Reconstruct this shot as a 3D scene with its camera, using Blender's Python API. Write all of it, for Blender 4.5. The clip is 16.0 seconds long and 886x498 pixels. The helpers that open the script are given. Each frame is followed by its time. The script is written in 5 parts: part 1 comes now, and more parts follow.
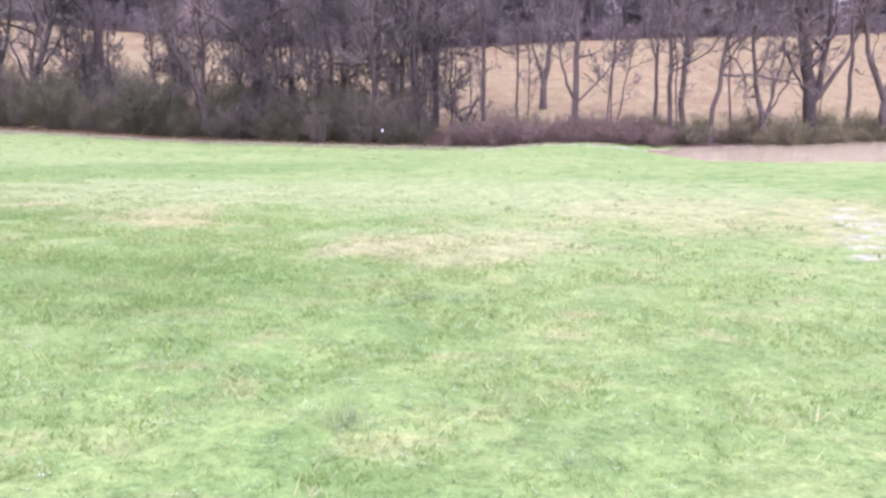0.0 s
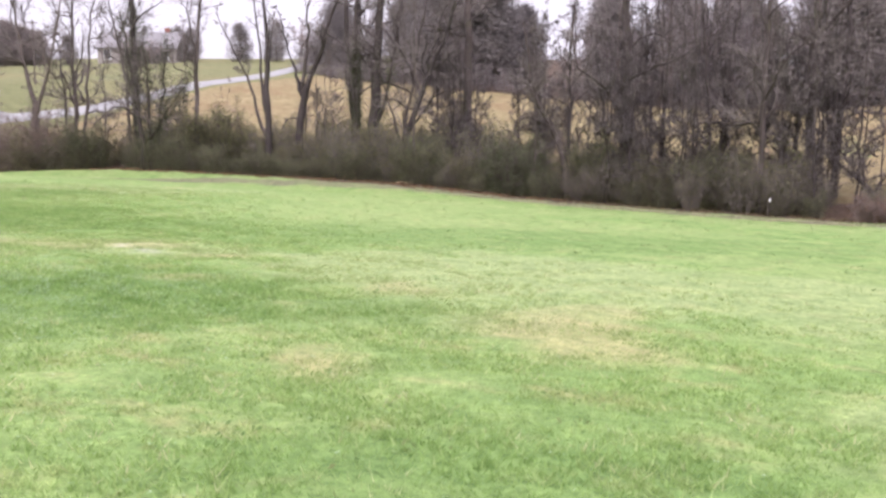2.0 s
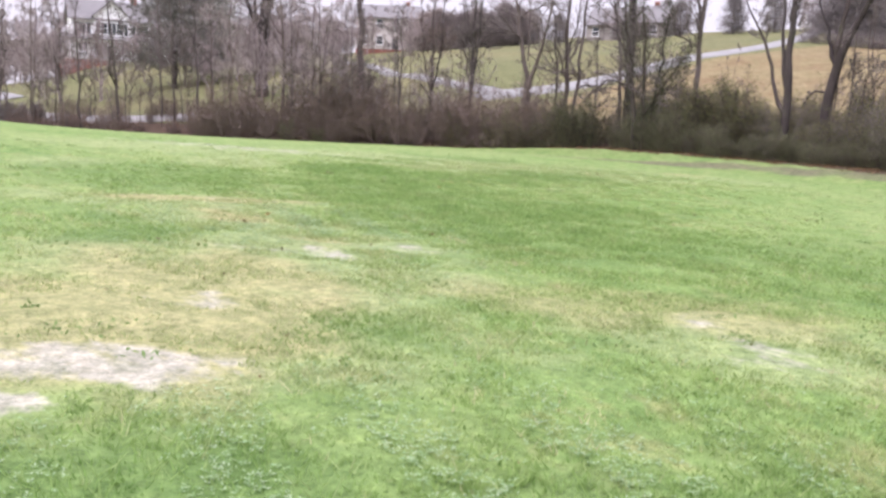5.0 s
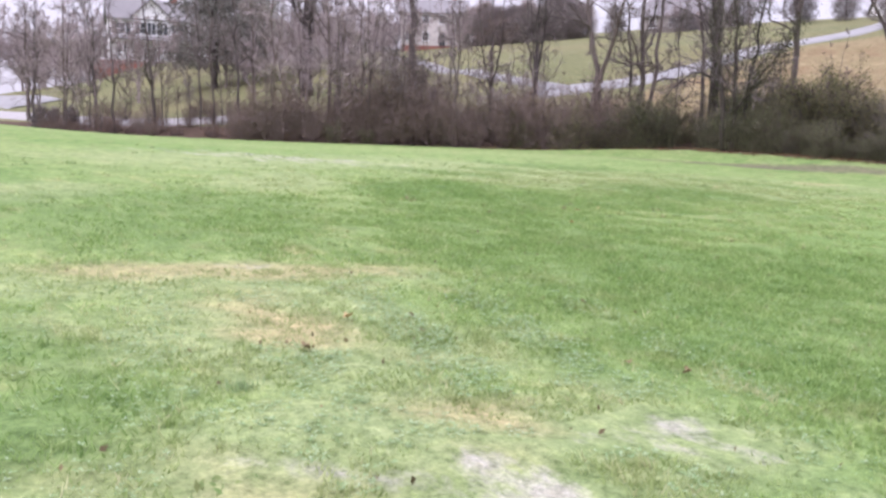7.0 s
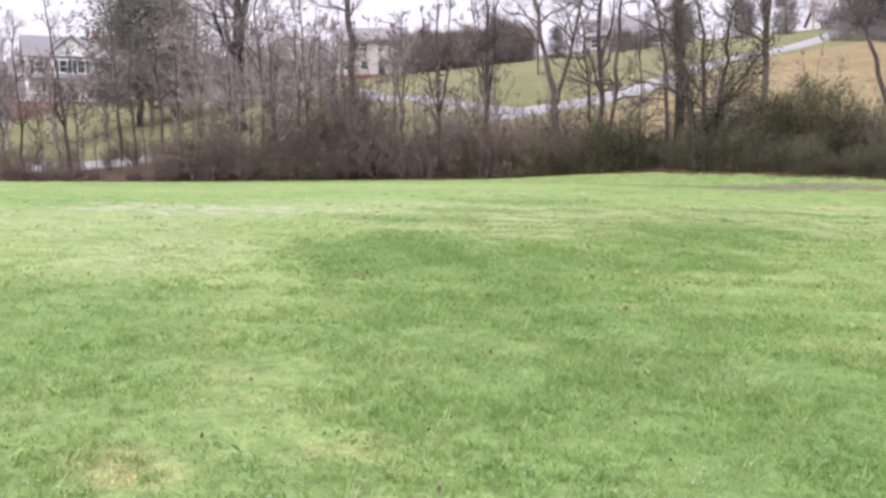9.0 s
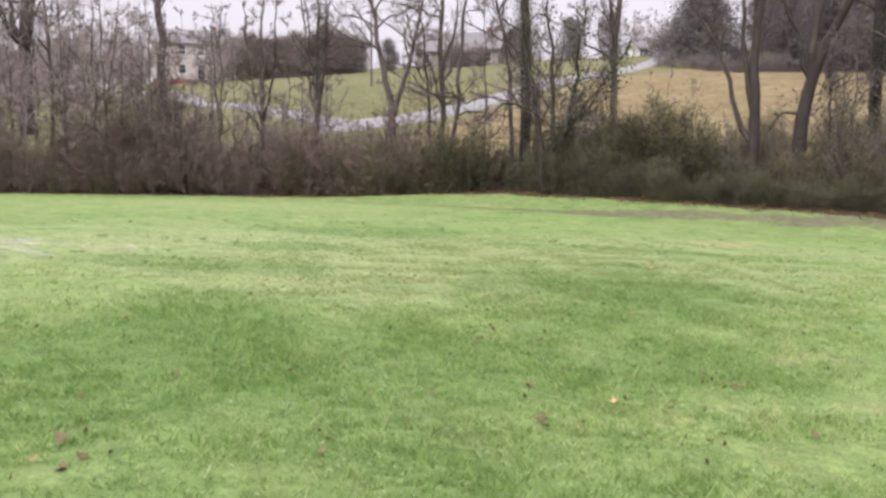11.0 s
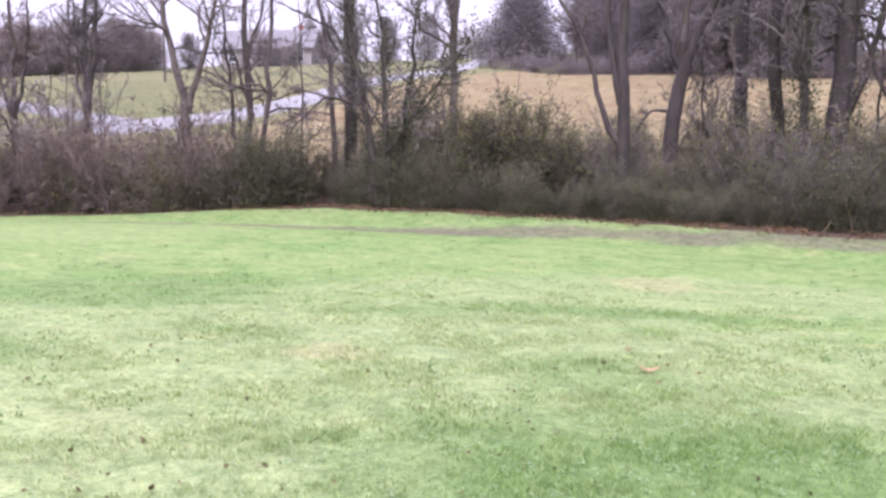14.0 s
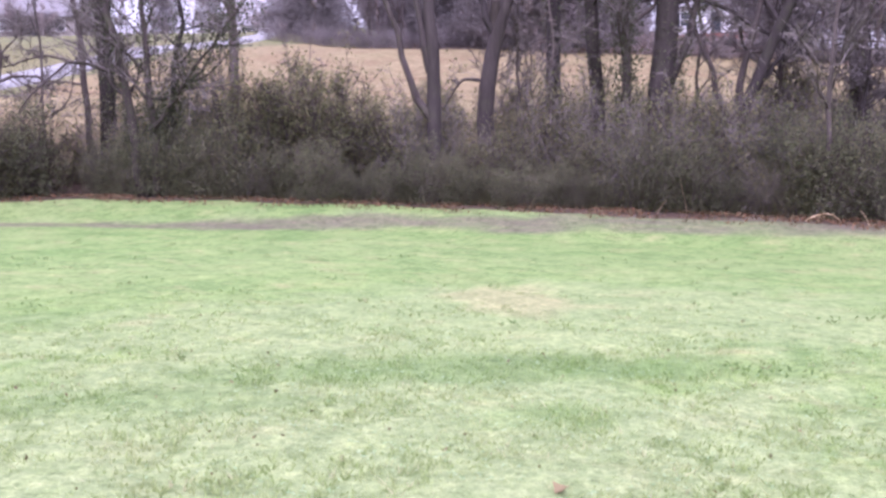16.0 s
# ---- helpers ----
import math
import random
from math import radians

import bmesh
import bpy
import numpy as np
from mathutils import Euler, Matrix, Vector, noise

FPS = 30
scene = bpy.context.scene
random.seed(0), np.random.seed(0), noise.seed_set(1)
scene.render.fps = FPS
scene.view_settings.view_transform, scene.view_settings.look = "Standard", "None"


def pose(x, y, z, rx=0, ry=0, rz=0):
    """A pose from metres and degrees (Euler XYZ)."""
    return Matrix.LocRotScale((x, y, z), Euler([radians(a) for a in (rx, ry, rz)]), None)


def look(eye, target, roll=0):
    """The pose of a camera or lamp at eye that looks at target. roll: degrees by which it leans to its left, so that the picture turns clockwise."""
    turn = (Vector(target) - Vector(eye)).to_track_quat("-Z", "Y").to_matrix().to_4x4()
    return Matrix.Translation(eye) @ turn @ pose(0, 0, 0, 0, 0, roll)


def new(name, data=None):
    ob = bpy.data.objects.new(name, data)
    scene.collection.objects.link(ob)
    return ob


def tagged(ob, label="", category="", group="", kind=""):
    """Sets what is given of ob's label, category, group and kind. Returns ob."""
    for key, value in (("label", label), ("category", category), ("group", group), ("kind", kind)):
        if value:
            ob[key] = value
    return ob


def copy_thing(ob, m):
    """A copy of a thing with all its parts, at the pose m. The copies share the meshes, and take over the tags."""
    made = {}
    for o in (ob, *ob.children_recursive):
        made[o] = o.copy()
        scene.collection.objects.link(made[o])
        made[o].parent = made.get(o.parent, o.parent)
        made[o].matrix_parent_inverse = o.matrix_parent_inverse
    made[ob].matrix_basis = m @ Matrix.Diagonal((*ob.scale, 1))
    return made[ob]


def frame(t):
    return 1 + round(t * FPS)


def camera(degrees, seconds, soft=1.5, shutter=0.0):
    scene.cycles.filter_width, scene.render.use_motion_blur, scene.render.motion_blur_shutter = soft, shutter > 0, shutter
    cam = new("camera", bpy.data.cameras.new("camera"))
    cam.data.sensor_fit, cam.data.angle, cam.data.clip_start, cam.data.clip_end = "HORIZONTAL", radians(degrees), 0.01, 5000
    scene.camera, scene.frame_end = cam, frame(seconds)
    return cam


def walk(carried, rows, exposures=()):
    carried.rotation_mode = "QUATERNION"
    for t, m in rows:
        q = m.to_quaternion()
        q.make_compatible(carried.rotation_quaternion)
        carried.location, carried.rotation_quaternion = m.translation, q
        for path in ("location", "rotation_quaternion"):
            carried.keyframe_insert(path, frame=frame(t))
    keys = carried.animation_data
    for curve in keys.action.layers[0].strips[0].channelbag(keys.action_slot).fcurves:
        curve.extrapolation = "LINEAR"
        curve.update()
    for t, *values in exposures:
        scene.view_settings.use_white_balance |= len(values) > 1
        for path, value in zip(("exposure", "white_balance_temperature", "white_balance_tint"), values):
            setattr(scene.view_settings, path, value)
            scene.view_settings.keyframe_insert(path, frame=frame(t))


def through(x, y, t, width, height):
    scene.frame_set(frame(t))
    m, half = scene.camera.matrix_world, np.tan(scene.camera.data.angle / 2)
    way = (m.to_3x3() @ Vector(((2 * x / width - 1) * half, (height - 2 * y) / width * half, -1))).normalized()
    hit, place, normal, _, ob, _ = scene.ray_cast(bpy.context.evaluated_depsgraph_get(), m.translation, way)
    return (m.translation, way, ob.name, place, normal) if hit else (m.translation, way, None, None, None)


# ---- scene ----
EXPOSURES = [(0.0, 2.01, 5430, 44), (0.5, 2.2, 5140, 51), (1.0, 1.82, 5790, 32), (1.5, 1.64, 6110, 18), (2.0, 1.75, 6010, 23), (2.5, 1.77, 6040, 22), (3.0, 1.67, 6340, 19), (3.5, 1.4, 6470, 14), (4.0, 1.53, 6440, 16), (4.5, 1.66, 6140, 20), (7.0, 1.59, 5740, 26), (8.0, 1.63, 5820, 20), (10.5, 1.65, 6170, 21), (11.0, 1.44, 6190, 18), (11.5, 1.57, 6090, 22), (12.0, 1.57, 6250, 21), (12.5, 1.86, 5690, 27), (13.0, 1.88, 5440, 36), (13.5, 1.83, 5530, 32), (14.0, 1.87, 5580, 33), (14.5, 1.7, 5690, 31), (15.0, 1.88, 5610, 34), (15.5, 1.98, 5180, 44), (16.0, 1.9, 5380, 44)]
cam = camera(54.76, 16.0, soft=2.8)
walk(cam, [
    (0.0, pose(0.00, -0.00, 1.53, 80.15, 1.38, -0.00)),
    (0.5, pose(-0.43, 1.15, 1.49, 83.12, 0.57, 6.29)),
    (1.0, pose(-0.88, 2.27, 1.53, 84.91, 1.15, 9.33)),
    (1.5, pose(-1.44, 3.38, 1.55, 85.38, 0.37, 15.26)),
    (2.0, pose(-2.14, 4.50, 1.54, 84.46, -0.15, 22.60)),
    (2.5, pose(-2.92, 5.55, 1.53, 84.93, 0.39, 28.95)),
    (3.0, pose(-3.90, 6.65, 1.52, 84.58, -0.93, 36.58)),
    (3.5, pose(-4.90, 7.60, 1.52, 85.66, -1.29, 41.41)),
    (4.0, pose(-6.12, 8.56, 1.55, 83.73, 0.59, 46.36)),
    (4.5, pose(-7.27, 9.30, 1.56, 83.36, -1.15, 50.81)),
    (4.7, pose(-7.77, 9.58, 1.57, 82.96, -1.63, 52.73)),
    (6.8, pose(-13.20, 11.88, 1.79, 81.87, -1.74, 53.67)),
    (7.0, pose(-13.69, 12.13, 1.80, 82.45, -1.04, 55.75)),
    (7.5, pose(-14.71, 12.67, 1.81, 81.74, 1.01, 55.98)),
    (8.0, pose(-15.81, 13.28, 1.85, 84.62, 0.72, 54.53)),
    (8.2, pose(-16.23, 13.53, 1.87, 84.92, 1.30, 54.25)),
    (10.3, pose(-20.27, 16.61, 2.03, 84.64, -0.90, 45.06)),
    (10.5, pose(-20.65, 16.90, 2.04, 85.90, -1.26, 43.70)),
    (11.0, pose(-21.66, 17.76, 2.08, 85.15, -0.06, 40.45)),
    (11.5, pose(-22.52, 18.60, 2.13, 86.39, 1.35, 35.29)),
    (12.0, pose(-23.43, 19.49, 2.17, 85.66, -0.94, 33.46)),
    (12.5, pose(-24.21, 20.41, 2.19, 84.09, -1.66, 31.85)),
    (13.0, pose(-24.97, 21.42, 2.19, 85.41, -0.16, 28.46)),
    (13.5, pose(-25.64, 22.40, 2.20, 86.13, -1.16, 27.42)),
    (14.0, pose(-26.30, 23.44, 2.22, 85.54, 0.44, 28.10)),
    (14.5, pose(-26.80, 24.39, 2.25, 85.98, 1.80, 24.54)),
    (15.0, pose(-27.35, 25.42, 2.25, 83.44, 0.44, 22.86)),
    (15.5, pose(-27.75, 26.37, 2.22, 83.45, 0.95, 20.03)),
    (16.0, pose(-28.11, 27.50, 2.21, 84.04, 1.37, 14.44)),
], exposures=EXPOSURES)

# ---- light ----
world = bpy.data.worlds.new("overcast_sky")
scene.world = world
world.use_nodes = True
wt = world.node_tree
sky = wt.nodes.new("ShaderNodeTexSky")
sky.sky_type, sky.sun_disc = "NISHITA", False
sky.sun_elevation, sky.sun_rotation = radians(48), radians(200)
sky.air_density, sky.dust_density, sky.ozone_density = 1.0, 6.0, 1.0
wmix = wt.nodes.new("ShaderNodeMix")
wmix.data_type = "RGBA"
wmix.inputs[0].default_value = 0.92
wt.links.new(sky.outputs[0], wmix.inputs[6])
# an overcast sky is about three times as bright overhead as at the horizon
wtc = wt.nodes.new("ShaderNodeTexCoord")
wsep = wt.nodes.new("ShaderNodeSeparateXYZ")
wt.links.new(wtc.outputs["Generated"], wsep.inputs[0])
wramp = wt.nodes.new("ShaderNodeValToRGB")
wramp.color_ramp.elements.new(0.3)
for e, p, c in zip(wramp.color_ramp.elements, (0.0, 0.3, 1.0), ((3.05, 2.88, 2.86), (3.8, 3.62, 3.6), (11.7, 11.3, 11.6))):
    e.position, e.color = p, (*c, 1)
wt.links.new(wsep.outputs[2], wramp.inputs[0])
wt.links.new(wramp.outputs[0], wmix.inputs[7])
wt.links.new(wmix.outputs[2], wt.nodes["Background"].inputs[0])
wt.nodes["Background"].inputs[1].default_value = 0.1

sun = new("sun", bpy.data.lights.new("sun", "SUN"))
sun.data.energy, sun.data.angle, sun.data.color = 0.7, radians(25), (1, 0.97, 0.93)
sun.matrix_world = look((0, 0, 0), (-0.25, 0.62, -0.78))

# ---- materials ----


class Nodes:
    """A material and the few steps it takes to wire one."""

    def __init__(self, name, rough=0.9, spec=0.2):
        self.mat = bpy.data.materials.new(name)
        self.mat.use_nodes = True
        self.tree = self.mat.node_tree
        self.bsdf = self.tree.nodes["Principled BSDF"]
        self.bsdf.inputs["Roughness"].default_value = rough
        self.bsdf.inputs["Specular IOR Level"].default_value = spec

    def node(self, kind, **values):
        n = self.tree.nodes.new(kind)
        for k, v in values.items():
            n.inputs[k.replace("_", " ")].default_value = v
        return n

    def link(self, a, b):
        self.tree.links.new(a, b)

    def coords(self, stretch=(1, 1, 1), space="Object"):
        tc = self.node("ShaderNodeTexCoord")
        mp = self.node("ShaderNodeMapping")
        mp.inputs["Scale"].default_value = stretch
        self.link(tc.outputs[space], mp.inputs[0])
        return mp.outputs[0]

    def noise(self, scale, detail=4, rough=0.6, vec=None):
        n = self.node("ShaderNodeTexNoise", Scale=scale, Detail=detail, Roughness=rough)
        self.link(vec if vec else self.coords(), n.inputs["Vector"])
        return n.outputs[0]

    def ramp(self, fac, stops):
        r = self.node("ShaderNodeValToRGB")
        while len(r.color_ramp.elements) < len(stops):
            r.color_ramp.elements.new(0.5)
        for e, (p, c) in zip(r.color_ramp.elements, stops):
            e.position, e.color = p, (*c, 1) if len(c) == 3 else c
        self.link(fac, r.inputs[0])
        return r.outputs[0]

    def mix(self, fac, a, b, blend="MIX"):
        m = self.node("ShaderNodeMix")
        m.data_type, m.blend_type = "RGBA", blend
        for val, sock in ((fac, m.inputs[0]), (a, m.inputs[6]), (b, m.inputs[7])):
            if isinstance(val, (int, float)):
                sock.default_value = val
            elif isinstance(val, tuple):
                sock.default_value = (*val, 1)
            else:
                self.link(val, sock)
        return m.outputs[2]

    def math(self, op, a, b):
        m = self.node("ShaderNodeMath")
        m.operation = op
        for val, sock in ((a, m.inputs[0]), (b, m.inputs[1])):
            if isinstance(val, (int, float)):
                sock.default_value = val
            else:
                self.link(val, sock)
        return m.outputs[0]

    def attr(self, name):
        a = self.node("ShaderNodeAttribute")
        a.attribute_name = name
        return a.outputs["Fac"]

    def island(self):
        return self.node("ShaderNodeNewGeometry").outputs["Random Per Island"]

    def one(self):
        return self.node("ShaderNodeObjectInfo").outputs["Random"]

    def color(self, socket):
        self.link(socket, self.bsdf.inputs["Base Color"])

    def bump(self, height, strength=0.4, distance=0.02):
        b = self.node("ShaderNodeBump", Strength=strength, Distance=distance)
        self.link(height, b.inputs["Height"])
        self.link(b.outputs[0], self.bsdf.inputs["Normal"])


def bark_material(name, dark, light, moss=(0.09, 0.10, 0.05)):
    n = Nodes(name, 0.95, 0.1)
    ridges = n.noise(7, 5, 0.65, n.coords((1, 1, 0.18)))
    patches = n.noise(1.3, 3, 0.6)
    col = n.ramp(ridges, [(0.3, dark), (0.7, light)])
    col = n.mix(n.ramp(patches, [(0.52, (0, 0, 0)), (0.72, (0.35, 0.35, 0.35))]), col, moss)
    tone = n.ramp(n.one(), [(0.0, (0.75, 0.75, 0.78)), (1.0, (1.25, 1.2, 1.15))])
    n.color(n.mix(1.0, col, tone, "MULTIPLY"))
    n.bump(ridges, 0.7, 0.03)
    return n.mat


def leaf_material(name, colors, rough=0.6, spec=0.3, through=0.25):
    n = Nodes(name, rough, spec)
    steps = [(i / max(1, len(colors) - 1), c) for i, c in enumerate(colors)]
    col = n.ramp(n.island(), steps)
    tone = n.ramp(n.one(), [(0.0, (0.8, 0.8, 0.8)), (1.0, (1.2, 1.2, 1.15))])
    col = n.mix(1.0, col, tone, "MULTIPLY")
    n.color(col)
    if through:
        t = n.node("ShaderNodeBsdfTranslucent")
        n.link(col, t.inputs[0])
        m = n.node("ShaderNodeMixShader", Fac=through)
        n.link(n.bsdf.outputs[0], m.inputs[1])
        n.link(t.outputs[0], m.inputs[2])
        n.link(m.outputs[0], n.tree.nodes["Material Output"].inputs[0])
    return n.mat


def plain_material(name, base, other, scale=6, rough=0.7, spec=0.3, stretch=(1, 1, 1), bumpy=0.2, metal=0.0):
    n = Nodes(name, rough, spec)
    fine = n.noise(scale, 5, 0.65, n.coords(stretch))
    wide = n.noise(scale / 9, 2, 0.5)
    n.color(n.mix(n.ramp(wide, [(0.35, (0, 0, 0)), (0.7, (0.6, 0.6, 0.6))]), n.ramp(fine, [(0.3, base), (0.75, other)]), other))
    n.bsdf.inputs["Metallic"].default_value = metal
    n.bump(fine, bumpy, 0.01)
    return n.mat


BARK = bark_material("grey_brown_bark", (0.068, 0.056, 0.053), (0.126, 0.105, 0.097))
BARK_DARK = bark_material("dark_wet_bark", (0.047, 0.039, 0.038), (0.088, 0.073, 0.069))
BARK_PALE = bark_material("pale_bark", (0.080, 0.066, 0.060), (0.150, 0.126, 0.115))
TWIG = plain_material("twigs", (0.122, 0.103, 0.096), (0.205, 0.176, 0.163), 3, 0.95, 0.1)
TWIG_RED = plain_material("reddish_twigs", (0.138, 0.103, 0.090), (0.222, 0.172, 0.150), 3, 0.95, 0.1)
TWIG_BRUSH = plain_material("brush_twigs", (0.116, 0.098, 0.086), (0.190, 0.162, 0.140), 3, 0.95, 0.1)
# twigs of the hill wood, greyed in colour to stand for haze
TWIG_WOOD = plain_material("hazed_wood_twigs", (0.132, 0.112, 0.112), (0.205, 0.177, 0.176), 1, 0.95, 0.1)
# far twigs paler than bark: distance haze is put into their colour
TWIG_HAZED = plain_material("hazed_far_twigs", (0.250, 0.206, 0.196), (0.360, 0.304, 0.292), 1, 0.95, 0.1)
TWIG_VEIL = plain_material("slender_twigs", (0.230, 0.180, 0.158), (0.335, 0.272, 0.240), 3, 0.95, 0.1)
TWIG_DARK = plain_material("thicket_twigs", (0.084, 0.071, 0.069), (0.142, 0.121, 0.115), 3, 0.95, 0.1)
LEAF_BUSH = leaf_material("evergreen_shrub_leaves", [(0.128, 0.138, 0.086), (0.172, 0.182, 0.104), (0.218, 0.222, 0.122), (0.205, 0.176, 0.114)], 0.85, 0.05, 0.5)
LEAF_OLIVE = leaf_material("olive_shrub_leaves", [(0.126, 0.130, 0.068), (0.178, 0.182, 0.090), (0.234, 0.226, 0.114), (0.205, 0.164, 0.094)], 0.85, 0.05, 0.45)
LEAF_GREEN = leaf_material("fresh_shrub_leaves", [(0.112, 0.132, 0.076), (0.148, 0.170, 0.092), (0.190, 0.200, 0.112), (0.165, 0.146, 0.096)], 0.85, 0.05, 0.45)
LEAF_IVY = leaf_material("ivy_leaves", [(0.07, 0.078, 0.05), (0.10, 0.108, 0.066), (0.14, 0.138, 0.085)], 0.8, 0.06, 0.35)
# cedar foliage greyed and paled well past real leaves, as haze in the colour
LEAF_CEDAR_HAZED = leaf_material("hazed_cedar_sprays", [(0.210, 0.190, 0.186), (0.245, 0.222, 0.216), (0.280, 0.252, 0.243)], 0.9, 0.05, 0.5)
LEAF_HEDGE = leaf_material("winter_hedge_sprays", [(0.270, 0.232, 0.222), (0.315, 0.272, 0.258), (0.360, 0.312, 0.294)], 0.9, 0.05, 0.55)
# pine needles likewise lightened to carry the haze
LEAF_PINE_HAZED = leaf_material("hazed_pine_needles", [(0.20, 0.197, 0.172), (0.245, 0.24, 0.207), (0.30, 0.28, 0.248)], 0.9, 0.05, 0.4)
LEAF_WEED = leaf_material("weed_leaves", [(0.13, 0.20, 0.075), (0.17, 0.25, 0.095), (0.20, 0.225, 0.10)], 0.8, 0.08, 0.4)
LEAF_DRY = leaf_material("dead_leaves", [(0.105, 0.085, 0.045), (0.16, 0.126, 0.068), (0.23, 0.18, 0.10), (0.085, 0.068, 0.042)], 0.9, 0.05)
LEAF_ORANGE = leaf_material("orange_leaf", [(0.40, 0.27, 0.13), (0.50, 0.36, 0.20)], 0.8, 0.1)
LEAF_TUFT = leaf_material("tuft_blades", [(0.30, 0.43, 0.18), (0.36, 0.48, 0.23), (0.42, 0.52, 0.30)], 0.7, 0.12, 0.5)
LEAF_RUST = leaf_material("rust_leaves", [(0.125, 0.072, 0.045), (0.180, 0.102, 0.060), (0.235, 0.140, 0.082), (0.10, 0.066, 0.045)], 0.9, 0.05)
STRAW_GRASS = leaf_material("dead_grass", [(0.34, 0.33, 0.19), (0.44, 0.42, 0.27), (0.30, 0.34, 0.16)], 0.8, 0.1, 0.4)
LEAF_CLOVER = leaf_material("clover_leaves", [(0.20, 0.33, 0.13), (0.27, 0.41, 0.18), (0.36, 0.48, 0.25), (0.44, 0.53, 0.34)], 0.55, 0.35, 0.4)
STRAW_STALK = leaf_material("dry_stalk", [(0.36, 0.26, 0.15), (0.5, 0.38, 0.24)], 0.8, 0.1)


def ground_material():
    n = Nodes("meadow_ground", 0.95, 0.1)
    wide = n.noise(0.09, 3, 0.55)
    mid = n.noise(0.9, 5, 0.65)
    fine = n.noise(9.0, 5, 0.7)
    blade = n.noise(38.0, 3, 0.75)
    green = n.ramp(mid, [(0.30, (0.113, 0.190, 0.057)), (0.50, (0.156, 0.238, 0.074)), (0.72, (0.214, 0.278, 0.099))])
    green = n.mix(n.ramp(wide, [(0.40, (0, 0, 0)), (0.68, (0.75, 0.75, 0.75))]), green, (0.222, 0.278, 0.109))
    sere = n.noise(1.7, 4, 0.7, n.coords((0.7, 1, 1)))
    green = n.mix(n.ramp(sere, [(0.54, (0, 0, 0)), (0.70, (0.55, 0.55, 0.55))]), green, (0.30, 0.275, 0.135))
    pale = n.ramp(fine, [(0.28, (0.198, 0.250, 0.104)), (0.7, (0.300, 0.343, 0.170))])
    col = n.mix(n.attr("pale"), green, pale)
    lush = n.ramp(fine, [(0.3, (0.085, 0.152, 0.042)), (0.7, (0.129, 0.205, 0.063))])
    col = n.mix(n.attr("lush"), col, lush)
    tan = n.ramp(fine, [(0.28, (0.25, 0.225, 0.115)), (0.7, (0.42, 0.335, 0.185))])
    col = n.mix(n.attr("tan"), col, tan)
    mud = n.ramp(fine, [(0.3, (0.29, 0.278, 0.218)), (0.7, (0.43, 0.412, 0.35))])
    scuffs = n.noise(2.6, 5, 0.75, n.coords((0.6, 1, 1)))
    soiled = n.math("ADD", n.attr("mud"), n.math("MULTIPLY", n.math("SUBTRACT", scuffs, 0.5), 2.2))
    col = n.mix(n.math("MULTIPLY", n.ramp(soiled, [(0.35, (0, 0, 0)), (0.75, (0.9, 0.9, 0.9))]), n.ramp(n.attr("mud"), [(0.05, (0, 0, 0)), (0.3, (1, 1, 1))])), col, mud)
    mown = n.ramp(mid, [(0.3, (0.108, 0.117, 0.052)), (0.7, (0.160, 0.160, 0.080))])
    mown = n.mix(n.ramp(wide, [(0.4, (0, 0, 0)), (0.65, (0.8, 0.8, 0.8))]), mown, (0.165, 0.150, 0.076))
    col = n.mix(n.attr("lawn"), col, mown)
    straw = n.ramp(mid, [(0.28, (0.146, 0.114, 0.061)), (0.5, (0.204, 0.163, 0.088)), (0.74, (0.264, 0.217, 0.124))])
    straw = n.mix(n.ramp(wide, [(0.45, (0, 0, 0)), (0.7, (0.6, 0.6, 0.6))]), straw, (0.205, 0.178, 0.088))
    rusty = n.noise(0.32, 5, 0.7)
    straw = n.mix(n.ramp(rusty, [(0.48, (0, 0, 0)), (0.66, (0.7, 0.7, 0.7))]), straw, (0.172, 0.116, 0.066))
    edge = n.math("ADD", n.attr("straw"), n.math("MULTIPLY", n.math("SUBTRACT", mid, 0.5), 0.7))
    col = n.mix(n.ramp(edge, [(0.42, (0, 0, 0)), (0.58, (1, 1, 1))]), col, straw)
    litter = n.ramp(fine, [(0.3, (0.045, 0.033, 0.026)), (0.6, (0.10, 0.068, 0.05)), (0.8, (0.17, 0.105, 0.07))])
    bed = n.math("ADD", n.attr("litter"), n.math("MULTIPLY", n.math("SUBTRACT", fine, 0.5), 0.6))
    col = n.mix(n.ramp(bed, [(0.38, (0, 0, 0)), (0.62, (1, 1, 1))]), col, litter)
    streaks = n.noise(1.6, 4, 0.7, n.coords((0.25, 1, 1)))
    tread = n.math("MULTIPLY", n.math("MULTIPLY", n.attr("tread"), 0.92), n.ramp(streaks, [(0.33, (0.5, 0.5, 0.5)), (0.6, (1, 1, 1))]))
    col = n.mix(tread, col, n.ramp(fine, [(0.3, (0.108, 0.094, 0.067)), (0.7, (0.174, 0.151, 0.109))]))
    clumps = n.noise(3.2, 4, 0.7, n.coords((1, 1, 1)))
    col = n.mix(0.8, col, n.ramp(clumps, [(0.30, (0.62, 0.67, 0.58)), (0.5, (1, 1, 1)), (0.72, (1.3, 1.24, 1.22))]), "MULTIPLY")
    tufts = n.noise(13.0, 4, 0.75, n.coords((1, 1, 0.3)))
    col = n.mix(0.9, col, n.ramp(tufts, [(0.28, (0.45, 0.50, 0.40)), (0.46, (1, 1, 1)), (0.72, (1.42, 1.36, 1.33))]), "MULTIPLY")
    dots = n.noise(16.0, 2, 0.5)
    col = n.mix(n.ramp(dots, [(0.66, (0, 0, 0)), (0.74, (0.25, 0.25, 0.25))]), col, (0.083, 0.120, 0.048))
